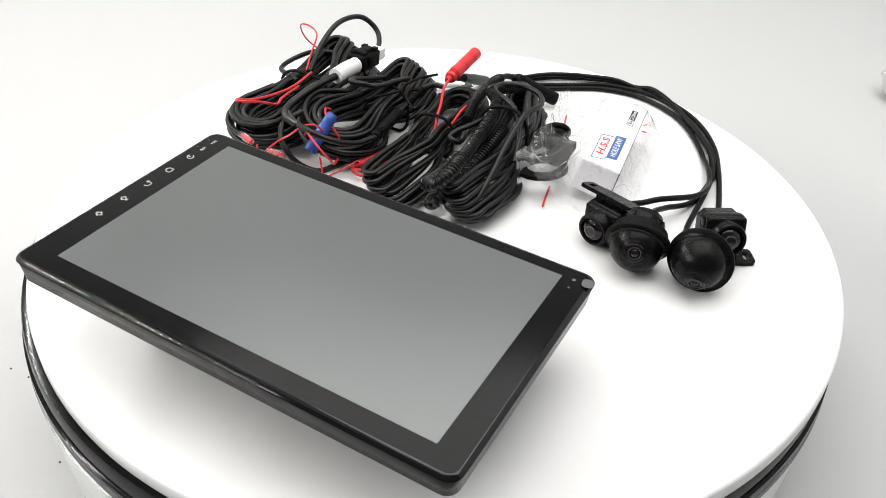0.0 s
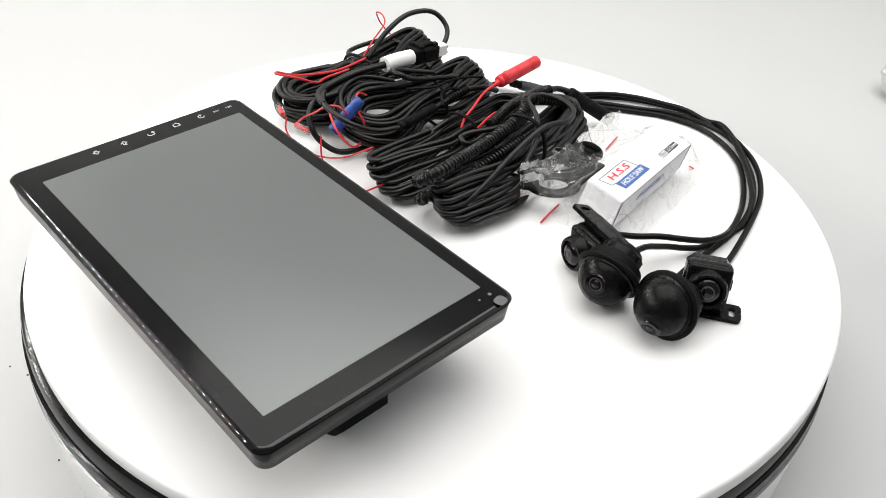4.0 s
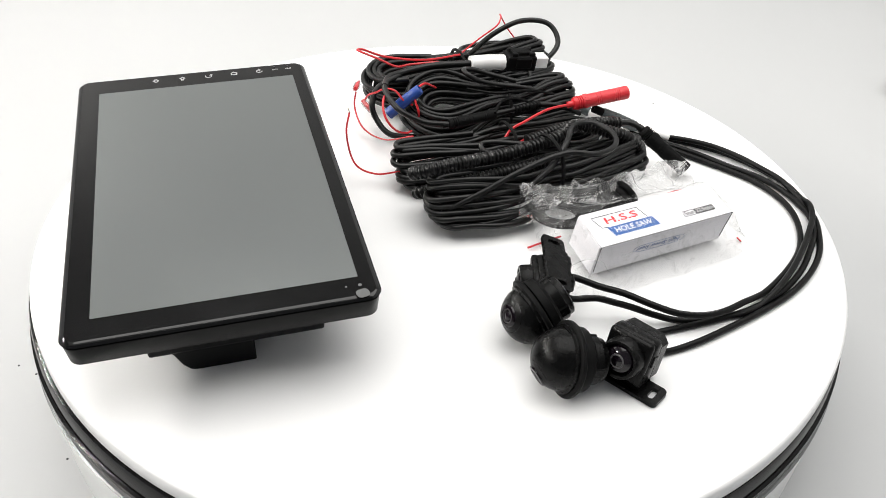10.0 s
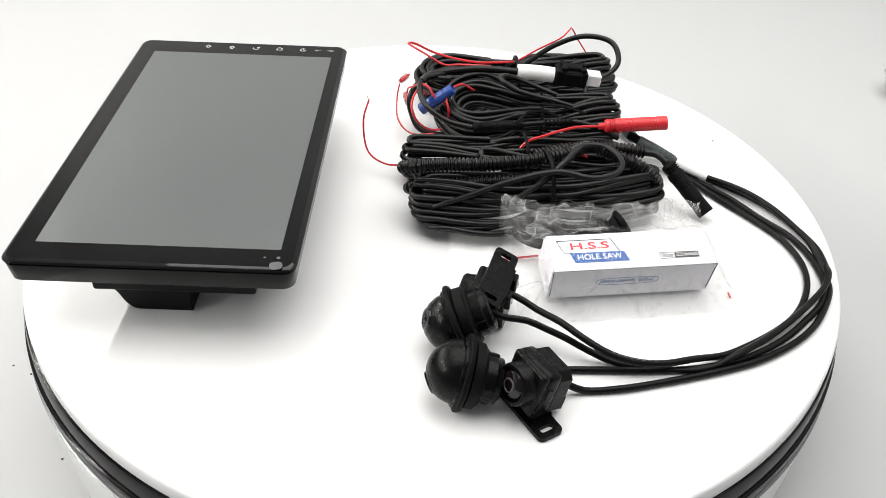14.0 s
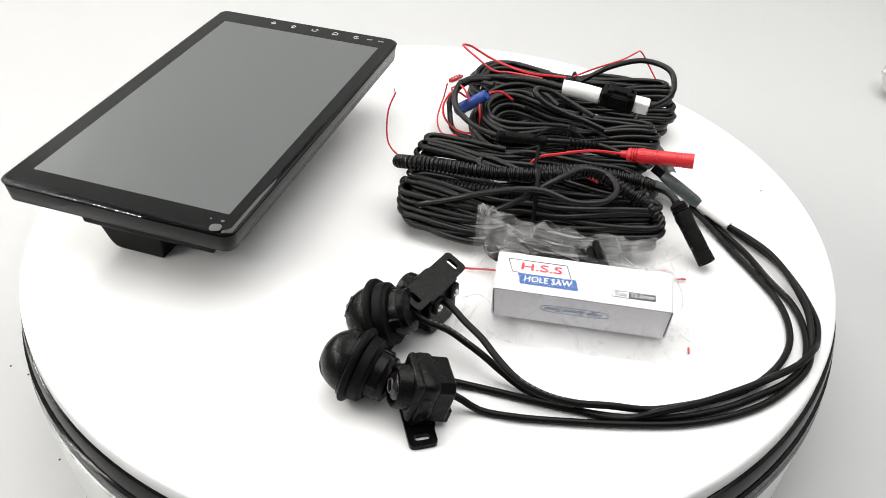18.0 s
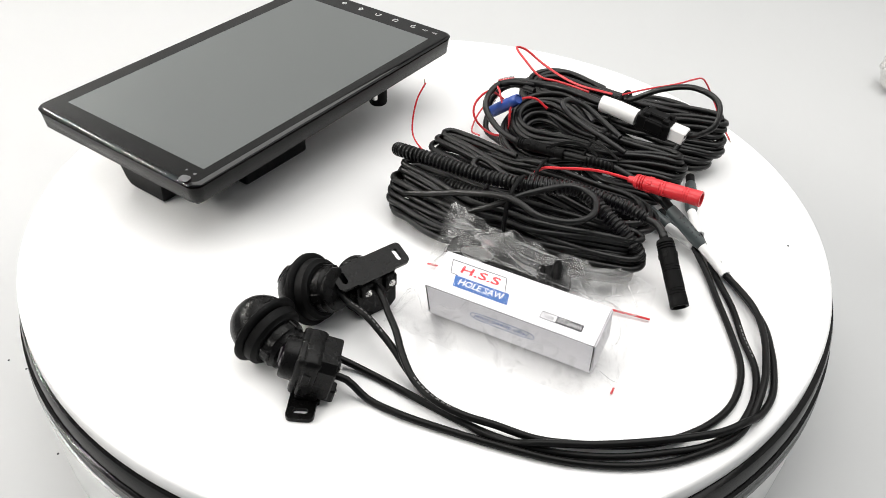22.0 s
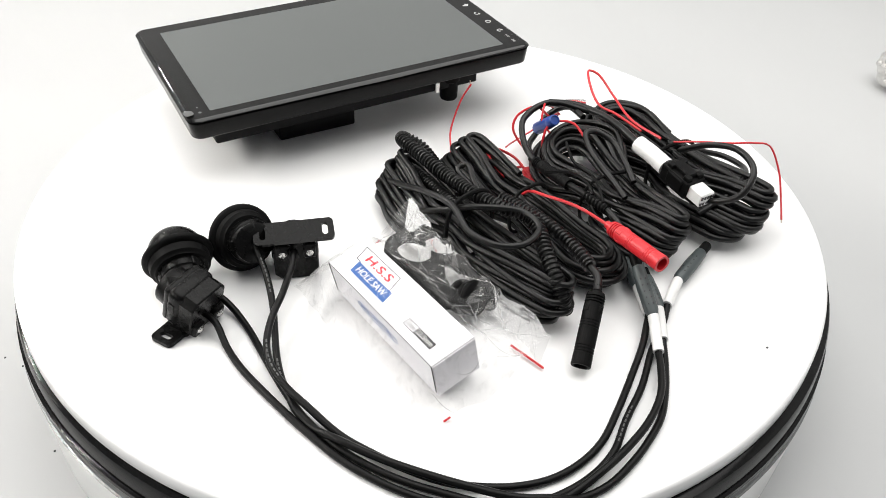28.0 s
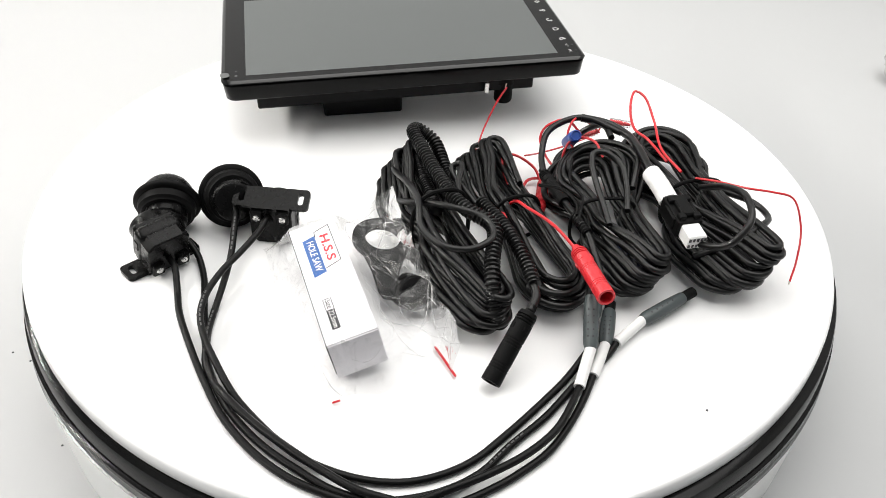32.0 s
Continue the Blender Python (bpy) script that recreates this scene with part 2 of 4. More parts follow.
sweep_backdrop()
for nm, x in (("wall_west", -0.96), ("wall_east", 0.96)):
    ob = part(nm, rbox(0.01, 1.84, 1.3, 0, m=pose(x, 0.165, 0.55)), BACKDROP, None)
    tagged(ob, "white fabric side of the photo tent", "wall", kind="structure")
ob = part("ceiling", rbox(1.93, 1.84, 0.01, 0, m=pose(0, 0.165, 1.2)), BACKDROP, None)
tagged(ob, "white fabric roof of the photo tent", "ceiling", kind="structure")

LED = bpy.data.materials.new("led_glow")
LED.use_nodes = True
LED.node_tree.nodes["Principled BSDF"].inputs["Emission Color"].default_value = (1, 0.97, 0.92, 1)
LED.node_tree.nodes["Principled BSDF"].inputs["Emission Strength"].default_value = 1150.0
strip = thing("led_strip", pose(-0.93, 0.11, 0.60), "white strip of small bright lamps along the tent's side", "lamp")
part("channel", rbox(0.016, 1.76, 0.03, 0.002, 1), BASE_WHITE, strip)
bulb = lathe([(0, 0.002), (0.0036, 0.0013), (0.0045, 0.0)], 8)
for k in range(80):
    part("led", bulb, LED, strip, m=pose(0.0081, -0.855 + 0.0216 * k, 0, 0, 90, 0))

bm = bmesh.new()
bmesh.ops.create_icosphere(bm, subdivisions=4, radius=0.024)
for vt in bm.verts:
    q = vt.co * 90
    vt.co *= 1 + 0.16 * (1 - 2 * abs(noise.noise(q))) + 0.08 * noise.noise(q * 2.3)
foil = part("foil_ball", bm, STEEL, None, m=pose(0.4985, 0.368, FLOOR_Z + 0.023))
tagged(foil, "crumpled ball of silver foil lying on the white paper", "foil")

# ---------------------------------------------------------------- turntable
DISC_R, DISC_X, DISC_Y = 0.2565, 0.0016, -0.0030
table = thing("turntable", pose(-0.002, 0, FLOOR_Z), "white turntable base with a black band round its rim", "turntable")
part("base", lathe([(0.0, 0.0), (0.260, 0.0), (0.2615, 0.03), (0.2622, 0.050), (0.2616, 0.0520), (0.0, 0.0520)], 128), BASE_WHITE, table, smooth=True)
part("grey_rim", lathe([(0.20, 0.0525), (0.2628, 0.0525), (0.2632, 0.0540), (0.2620, 0.0545), (0.2618, 0.0552), (0.2622, 0.0556), (0.2620, 0.0610), (0.20, 0.0610)], 160), GREY_BAND, table)
part("rubber_band", lathe([(0.20, 0.0612), (0.2618, 0.0612), (0.2626, 0.0620), (0.2624, 0.0648), (0.2614, 0.0652), (0.2608, 0.0655), (0.2602, 0.0760), (0.2594, 0.0780), (0.2560, 0.0790), (0.20, 0.0790)], 160), BLACK_BAND, table)
disc = thing("turntable_disc", pose(0, 0, -0.0105), "round white turning disc with small specks", "turntable")
rider(disc)
part("top", moved(lathe([(0, 0), (DISC_R - 0.001, 0), (DISC_R, 0.001), (DISC_R, 0.0085), (DISC_R - 0.0006, 0.0099), (DISC_R - 0.002, 0.0105), (0, 0.0105)], 192), pose(DISC_X, DISC_Y, 0)), WHITE_TOP, disc)
for x, y, r in ((0.0140, 0.2295, 0.0007), (-0.02, 0.10, 0.0004)):
    part("speck", lathe([(0, 0.0108), (r, 0.0107), (r * 1.1, 0.0105)], 7), PRINT_DARK, disc, m=pose(x, y, 0))
for x, y in ((-0.2645, -0.083), (-0.219, -0.150), (-0.279, -0.076), (-0.304, -0.056)):
    ob = part("dust_speck", lathe([(0, 0.0005), (0.0006, 0.0004), (0.0008, 0.0)], 6), PRINT_DARK, None, m=pose(x, y, FLOOR_Z))
    tagged(ob, "tiny dark dust speck on white paper", "dust")

# ---------------------------------------------------------------- the car display
def car_display():
    tilt = math.degrees(math.asin(0.0045 / 0.25))
    m = pose(-0.0649, -0.1332, 0.0, 0, 0, -28.95)
    t = rider(thing("car_display", m, "black car display with a blank grey screen, propped on its rear", "car display"))
    top = 0.0524
    lean = pose(0, 0, top, 0, tilt, 0)  # local z = 0 is the front glass round the screen
    lip = lean @ pose(0, 0, 0.0014)  # the rim stands a little proud of the panel

    # the frame: a stack of rounded outlines, swept as one skin
    levels = [(-0.0148, 0.2530, 0.1460, 0.0060), (-0.0140, 0.2546, 0.1476, 0.0066), (-0.0036, 0.2568, 0.1498, 0.0070),
              (-0.0028, 0.2570, 0.1500, 0.0070), (-0.0026, 0.2552, 0.1482, 0.0064), (-0.0018, 0.2552, 0.1482, 0.0064),
              (-0.0016, 0.2572, 0.1502, 0.0070), (-0.0012, 0.2560, 0.1490, 0.0066)]
    verts, faces = [], []
    k = 0
    for z, sx, sy, r in levels:
        ring = round_rect(sx, sy, r, 7)
        k = len(ring)
        verts += [(x, y, z) for x, y in ring]
    for i in range(len(levels) - 1):
        faces += [(i * k + j, i * k + (j + 1) % k, (i + 1) * k + (j + 1) % k, (i + 1) * k + j) for j in range(k)]
    faces.append(tuple(range(k - 1, -1, -1)))
    fr = part("frame", (verts, faces), BEZEL, t, m=lip, smooth=False)
    fr.data.polygons.foreach_set("use_smooth", [abs(p.normal.z) < 0.3 for p in fr.data.polygons])
    rv, rf = [], []
    for i in range(10):
        a = radians(38 + 36 * i / 9)
        z, inset = -0.0016 + 0.0052 * (math.sin(a) - 0.6157), 0.0052 * (0.788 - math.cos(a))
        rv += [(x, y, z) for x, y in round_rect(0.2584 - 2 * inset, 0.1514 - 2 * inset, 0.0078 - inset, 7)]
    for i in range(9):
        rf += [(i * k + j, i * k + (j + 1) % k, (i + 1) * k + (j + 1) % k, (i + 1) * k + j) for j in range(k)]
    part("polished_rim", (rv, rf), RIM, t, "polished black rim of the front", lip)
    glass = plate(round_rect(0.2532, 0.1462, 0.0054, 7), 0.0004, 0.0015, (round_rect(0.2221, 0.1280, 0.0006, 3, 0.0015, 0.0018),))
    part("front_glass", glass, GLASS_BLACK, t, "glossy black front glass", lean)
    part("screen", plate(round_rect(0.2219, 0.1278, 0.0005, 3, 0.0015, 0.0018), 0.0006, 0.00145), SCREEN, t, "blank grey screen", lean)
    # printed touch keys on the short side
    w = 0.00035

    def stroke(pts, closed=False):
        path = glide([(x, y, 0.0006) for x, y in pts], 0.0006, closed) if len(pts) > 2 else np.array([(x, y, 0.0006) for x, y in pts])
        return tube(path, w, 4, closed)

    def corner(pts):
        return merged(*[tube(np.array([(x, y, 0.0006) for x, y in pts[i:i + 2]]), w, 4) for i in range(len(pts) - 1)])
    q = 0.0019
    keys = [
        (-0.0257, merged(corner([(q, 0), (-q * .2, q), (-q * .2, q * .4), (-q, q * .4), (-q, -q * .4), (-q * .2, -q * .4), (-q * .2, -q), (q, 0)]))),
        (-0.0083, merged(corner([(-q, 0), (0, q), (0, q * .4), (q * .8, q * .4), (q * .8, -q * .4), (0, -q * .4), (0, -q), (-q, 0)]), corner([(q * 1.2, q * .5), (q * 1.2, -q * .5)]))),
        (0.0091, merged(stroke([(-q, q), (q * .7, q), (q, 0), (q * .7, -q * .8), (-q * .3, -q)]), corner([(-q * .4, q * 1.5), (-q, q), (-q * .4, q * .5)]))),
        (0.0265, merged(corner([(q * .9, -q), (q * .9, q), (-q * .5, q), (-q * 1.2, 0), (-q * .5, -q), (q * .9, -q)]))),
        (0.0439, merged(stroke([(q * math.cos(a), q * math.sin(a)) for a in np.linspace(2.6, 2.6 + 5.1, 14)]), corner([(-q * 1.3, 0), (0, 0)]))),
    ]
    for y, sh in keys:
        part("touch_key", sh, PRINT_GREY, t, "pale printed key symbol", lean @ pose(-0.1197, y, 0.0009))
    for y, word in ((0.0548, "RST"), (0.0640, "MIC")):
        hole = part("pin_hole", lathe([(0, 0.00062), (0.0005, 0.00062), (0.0006, 0.0005)], 10), PRINT_DARK, t, "", lean @ pose(-0.1238, y, 0.0012))
        lettering(word, 0.0026, PRINT_GREY, t, lean @ pose(-0.1195, y, 0.0016, 0, 0, 90), "key_lettering")
    part("film_tab", plate(round_rect(0.0060, 0.0066, 0.0022, 5), 0.0006, 0.0008), TAB_FILM, t, "pale peel-off tab of the screen film", lip @ pose(0.1265, 0.0655, 0.0004, 0, 0, 12))
    part("sensor_dot", lathe([(0, 0.0006), (0.0010, 0.00058), (0.0011, 0.0004)], 12), TAB_FILM, t, "", lean @ pose(0.1190, 0.0655, 0.0010))
    part("sensor_dot", lathe([(0, 0.0006), (0.0006, 0.00058), (0.0007, 0.0004)], 12), TAB_FILM, t, "", lean @ pose(0.1190, 0.0585, 0.0010))
    # rear housing, mounting foot and pegs
    part("rear_plate", rbox(0.2090, 0.1120, 0.0100, 0.0012, 2, lean @ pose(0.0055, 0.000, -0.0175)), CHASSIS, t)
    part("rear_housing", rbox(0.2070, 0.0900, 0.0150, 0.0015, 2, lean @ pose(0.0045, 0.0030, -0.0280)), CHASSIS, t)
    foot = [(0.011, 0.0), (0.011, 0.0230), (-0.052, 0.0230), (-0.047, 0.0205), (-0.036, 0.0190), (-0.0300, 0.0130), (-0.0260, 0.0045), (-0.0225, 0.0008), (-0.019, 0.0)]
    fb = plate(foot, 0.045, 0.1060)
    bmesh.ops.bevel(fb, geom=fb.edges[:], offset=0.0006, segments=1, affect="EDGES")
    part("foot", fb, CHASSIS, t, "", Matrix(((0, 0, 1, 0), (1, 0, 0, 0), (0, 1, 0, 0.0004), (0, 0, 0, 1))))
    part("rear_box", rbox(0.0590, 0.0460, 0.0220, 0.0015, 2, pose(0.0297, 0.0160, 0.0114)), CHASSIS, t)
    for x, y in ((-0.0780, 0.0420), (-0.0780, -0.0420)):
        part("mounting_peg", lathe([(0, 0.007), (0.0062, 0.007), (0.0070, 0.0085), (0.0070, 0.022), (0.0085, 0.023), (0.0085, 0.029)], 20), RUBBER, t, m=pose(x, y, 0.0))
    part("screw", lathe([(0, 0.020), (0.002, 0.020), (0.002, 0.028)], 12), STEEL, t, "small steel screw", pose(-0.062, 0.052, 0))
    part("side_slot", rbox(0.0006, 0.046, 0.0035, 0.0004, 1, lip @ pose(0.1272, 0.020, -0.0085)), BEZEL, t)


car_display()


# ---------------------------------------------------------------- cameras with their leads
def grey_plug(t, inv, base, tip, sleeve_from):
    """White sleeve, ribbed grey plug and black socket at the end of a lead."""
    b, e, s = Vector(base), Vector(tip), Vector(sleeve_from)
    part("white_sleeve", moved(tube([s, s.lerp(b, 0.5), b], 0.0030, 14), inv), TAPE, t, "white sleeve")
    d = (e - b).normalized()
    n = (e - b).length
    prof = [(0.0, 0.0), (0.0031, 0.0), (0.0040, 0.003), (0.0042, n * 0.45), (0.0037, n * 0.77), (0.0033, n * 0.79), (0.0, n * 0.79)]
    pl = part("plug", moved(lathe(prof, 16), inv @ facing(b, d)), GREYPLUG, t, "grey ribbed plug")
    dot = lathe([(0, 0.0003), (0.0005, 0.0002), (0.0006, -0.0002)], 6)
    for i in range(5):
        for a in (60, 100, 240, 280):
            mm = inv @ facing(b, d) @ pose(0, 0, n * (0.15 + 0.1 * i), 0, 0, a) @ pose(0.00405, 0, 0, 0, 90, 0)
            part("grip_dot", moved(dot, mm), PRINT_DARK, pl)
    part("socket", moved(lathe([(0.0, n * 0.7), (0.0031, n * 0.7), (0.0031, n), (0.0022, n), (0.0022, n - 0.004), (0, n - 0.004)], 14), inv @ facing(b, d)), RUBBER, t)


def lead_print(t, inv, path, at, length, r):
    """Unreadable pale print along a lead, as small bars."""
    path = np.array(path)
    seg = np.linalg.norm(np.diff(path, axis=0), axis=1)
    cum = np.concatenate([[0], np.cumsum(seg)])
    if at < 0:
        at += cum[-1]
    for k in range(8):
        s = at + length * k / 8
        a = np.array([np.interp(s, cum, path[:, i]) for i in range(3)])
        b = np.array([np.interp(s + length / 13, cum, path[:, i]) for i in range(3)])
        up = Vector((0, 0, r + 0.0001))
        part("print_bar", moved(tube(np.array([a + np.array(up), b + np.array(up)]), 0.00042, 4), inv), CABLE_PRINT, t)


def ball_camera(place, way, pts, base, tip, sleeve_from, label, gaze, prints):
    """way: where the flange faces; gaze: where the lens looks, turned in its flange."""
    m = pose(*place)
    inv = m.inverted()
    t = rider(thing("ball_camera", m, label, "car camera", "car cameras"))
    ax = inv @ facing(place, way)
    eye = inv @ facing(place, gaze)
    R = 0.0165
    ball = [(R * math.sin(a), R * math.cos(a)) for a in np.linspace(0.12, 2.1, 20)]
    ball = [(0.0, R - 0.0012), (0.0062, R - 0.0012), (0.0066, R * 0.925)] + [p for p in ball if p[0] > 0.0066 or p[1] < 0] + [(0.0, ball[-1][1])]
    part("dome", moved(lathe(ball, 48), eye), HOUSING, t)
    part("collar", moved(lathe([(0.0164, 0.0012), (0.0178, 0.0006), (0.0178, -0.003), (0.0, -0.003)], 48), ax), HOUSING, t)
    le = part("lens", moved(lathe([(0.0062, R - 0.0011), (0.0058, R - 0.0002), (0.0044, R + 0.0), (0.0042, R - 0.0014), (0.0030, R - 0.0018), (0.0028, R - 0.0006), (0.0018, R + 0.0002), (0, R + 0.0006)], 28), eye), LENS, t, "dark glass lens")
    part("lens_ring", moved(lathe([(0.0041, R - 0.0012), (0.0040, R - 0.0002), (0.0034, R - 0.0002), (0.0033, R - 0.0012)], 28), eye), LENS_RING, le)
    part("dome_groove", moved(lathe([(R * math.sin(0.56), R * math.cos(0.56) - 0.0004), (R * math.sin(0.575) + 0.0001, R * math.cos(0.575) + 0.0001), (R * math.sin(0.60), R * math.cos(0.60) - 0.0004)], 40), eye), LENS, t)
    part("flange", moved(lathe([(0.012, -0.0006), (0.0194, -0.0010), (0.0200, -0.0015), (0.0200, -0.0030), (0.0192, -0.0040), (0.0165, -0.0044), (0.012, -0.0046)], 56), ax), RUBBER, t, "black rubber flange")
    part("gasket", moved(lathe([(0.012, -0.0046), (0.0165, -0.0047), (0.0172, -0.0052), (0.0168, -0.0098), (0.0160, -0.0104), (0.0150, -0.0108), (0.0146, -0.0118), (0.010, -0.0120)], 48), ax), RUBBER, t)
    part("rear_body", moved(lathe([(0.0125, -0.008), (0.0128, -0.0170), (0.0118, -0.0178), (0.0116, -0.0205), (0.0100, -0.0215), (0.0, -0.0215)], 40), ax), HOUSING, t)
    for k in range(3):
        part("clip", rbox(0.006, 0.0022, 0.007, 0.0006, 1, ax @ pose(0, 0, 0, 0, 0, 40 + 120 * k) @ pose(0, 0.0122, -0.0145)), HOUSING, t)
    back = np.array(Vector(place) + Vector(way).normalized() * -0.0205)
    path = glide([back, *pts], 0.004)
    part("cable", moved(tube(path, 0.00195, 10), inv), LEAD, t)
    for at in prints:
        lead_print(t, inv, path, at, 0.026, 0.00195)
    grey_plug(t, inv, base, tip, sleeve_from)
    return t


def bracket_camera(m, pts, base, tip, sleeve_from, label, plate_y, plate_z, plate_tilt):
    """Local: faces -y, bracket plate below."""
    inv = m.inverted()
    t = rider(thing("bracket_camera", m, label, "car camera", "car cameras"))
    def chamfered(w, cut, y0, y1, top=0.0):
        """A block with cut corners, w wide, from y0 to y1, drawn in a little at both ends."""
        w, hi = w / 2, w / 2 + top
        ring = [(w, -hi + cut), (w, w - cut), (w - cut, w), (-w + cut, w), (-w, w - cut), (-w, -hi + cut), (-w + cut, -hi), (w - cut, -hi)]
        vs, fs = [], []
        for y, k in ((y0, 0.90), (y0 + 0.0012, 1.0), (y1 - 0.0008, 1.0), (y1, 0.95)):
            vs += [(x * k, y, z * k) for x, z in ring]
        for n in range(3):
            fs += [(n * 8 + q, n * 8 + (q + 1) % 8, n * 8 + 8 + (q + 1) % 8, n * 8 + 8 + q) for q in range(8)]
        return vs, fs + [tuple(range(7, -1, -1)), tuple(range(24, 32))]

    part("front_bezel", rbox(0.0250, 0.0050, 0.0250, 0.0022, 3, pose(0, -0.0040, 0)), HOUSING, t, smooth=True)
    part("body", rbox(0.0262, 0.0110, 0.0262, 0.0036, 3, pose(0, 0.0012, 0)), HOUSING, t, smooth=True)
    part("rear_block", chamfered(0.0256, 0.0038, 0.0040, 0.0138, 0.0008), HOUSING, t, smooth=False)
    for x in (-0.0127, 0.0127):
        part("side_clip", rbox(0.0020, 0.0044, 0.0066, 0.0005, 1, pose(x, 0.0004, 0.0020)), HOUSING, t)
    ax = pose(0, -0.0060, 0, 90, 0, 0)
    part("lens_barrel", moved(lathe([(0.0, 0.0), (0.0112, 0.0), (0.0108, 0.0062), (0.0100, 0.0074), (0.0086, 0.0074), (0.0080, 0.0056), (0.0, 0.0056)], 40), ax), HOUSING, t)
    le = part("lens", moved(lathe([(0.0079, 0.0057), (0.0070, 0.0069), (0.0052, 0.0082), (0.0026, 0.0089), (0, 0.0091)], 32), ax), LENS, t, "dark glass lens")
    part("lens_ring", moved(lathe([(0.0040, 0.0084), (0.0038, 0.0090), (0.0032, 0.0092), (0.0030, 0.0088)], 24), ax), LENS_RING, le)
    slot = lambda cx: round_rect(0.0034, 0.0078, 0.0016, 4, cx, 0)
    step = [(0.0120, 0.0071), (0.0114, 0.0082), (-0.0114, 0.0082), (-0.0120, 0.0071)]
    outline = round_rect(0.0460, 0.0142, 0.0028, 5)
    outline = outline[:6] + step + outline[6:]
    pl = plate(outline, -0.0012, 0.0012, (slot(-0.0178), slot(0.0178)))
    part("bracket", pl, HOUSING, t, "", pose(0, plate_y, plate_z, plate_tilt))
    part("bracket_web", rbox(0.0225, 0.0110, 0.0040, 0.0008, 1, pose(0, plate_y + 0.0005, plate_z + 0.0025, plate_tilt)), HOUSING, t)
    for x in (-0.0078, 0.0078):
        part("tab", rbox(0.0075, 0.0040, 0.0085, 0.0008, 1, pose(x, 0.0146, -0.0078)), HOUSING, t)
        part("screw", lathe([(0, 0.0008), (0.0007, 0.0004), (0.0016, 0.0007), (0.0022, 0.0)], 14), STEEL, t, "small steel screw", pose(x, 0.0167, -0.0072, -90, 0, 0))
    back = np.array(m @ Vector((0.0, 0.0135, -0.004)))
    path = glide([back, *pts], 0.004)
    part("cable", moved(tube(path, 0.00195, 10), inv), LEAD, t)
    if "tipped" in label:
        lead_print(t, inv, path, 0.068, 0.026, 0.00195)
    grey_plug(t, inv, base, tip, sleeve_from)
    return t


Z1, Z2 = 0.0023, 0.0066
ball_camera((0.1218, -0.0565, 0.0176), (-0.307, -0.872, -0.382),
            [(0.1309, -0.0335, 0.0205), (0.1392, -0.0212, 0.0190), (0.1455, -0.0129, 0.0150), (0.1529, -0.0046, 0.0110), (0.1615, 0.0035, 0.0065), (0.173, 0.0145, Z1), (0.184, 0.0276, Z1), (0.190, 0.0370, Z1), (0.1955, 0.0460, Z1), (0.1995, 0.060, Z1), (0.2010, 0.076, Z2), (0.1985, 0.100, Z2), (0.1945, 0.120, Z2), (0.1890, 0.141, Z2), (0.1815, 0.163, Z2), (0.1735, 0.1755, Z2), (0.164, 0.185, Z1), (0.1495, 0.1935, Z1), (0.129, 0.1980, Z1), (0.116, 0.1992, Z1), (0.0975, 0.1990, Z1), (0.078, 0.194, Z1), (0.060, 0.1870, Z1), (0.0453, 0.1799, 0.0036)],
            (0.0238, 0.1690, 0.0045), (-0.0037, 0.1486, 0.0045), (0.0453, 0.1799, 0.0036),
            "black ball-shaped car camera with its cable, lying on a white disc", (-0.29, -0.91, 0.29), (0.012, 0.078))
ball_camera((0.1560, -0.0724, 0.0193), (-0.522, -0.823, 0.225),
            [(0.1630, -0.048, 0.014), (0.1595, -0.033, 0.006), (0.1645, -0.0150, Z1), (0.1735, 0.0030, Z1), (0.1832, 0.0215, Z1), (0.1908, 0.0375, Z1), (0.1972, 0.0540, Z1), (0.2015, 0.0740, Z1), (0.2025, 0.092, Z1), (0.2005, 0.1134, Z1), (0.1950, 0.135, Z1), (0.1885, 0.1540, Z1), (0.1773, 0.1695, Z1), (0.1632, 0.1791, Z1), (0.147, 0.1855, Z1), (0.130, 0.1878, Z1), (0.109, 0.1850, Z1), (0.083, 0.183, Z1), (0.0544, 0.1773, 0.0023), (0.0389, 0.1757, 0.0023), (0.0265, 0.1741, 0.0030), (0.0182, 0.1719, 0.0048)],
            (-0.0060, 0.1695, 0.0055), (-0.0469, 0.1729, 0.0068), (0.0182, 0.1719, 0.0048),
            "black ball-shaped car camera with its cable, eye turned down", (-0.30, -0.88, -0.37), (-0.108,))
bracket_camera(pose(0.1066, -0.0284, 0.0134, 0, 0, -45) @ pose(0, 0, 0, 0, 180, 0),
               [(0.1178, -0.0190, 0.0205), (0.1252, -0.0141, 0.0190), (0.1326, -0.0105, 0.0175), (0.1464, -0.0037, 0.0165), (0.1600, 0.0015, 0.0145), (0.1740, 0.0095, 0.0115), (0.1845, 0.0215, 0.0095), (0.1900, 0.0360, 0.0075), (0.1930, 0.0510, Z2), (0.1955, 0.0729, Z1), (0.1958, 0.090, Z1), (0.1937, 0.1137, Z1), (0.1890, 0.1330, Z1), (0.1770, 0.1545, Z1), (0.1625, 0.1690, Z1), (0.1470, 0.1768, Z1), (0.1290, 0.1805, Z1), (0.1055, 0.1790, Z1), (0.0754, 0.1751, 0.0023), (0.0554, 0.1720, 0.0035), (0.0330, 0.1662, 0.0060)],
               (0.0147, 0.1520, 0.0065), (-0.0120, 0.1310, 0.0080), (0.0330, 0.1662, 0.0060),
               "black cube car camera on a slotted bracket, tipped over", 0.0066, -0.0156, 22)
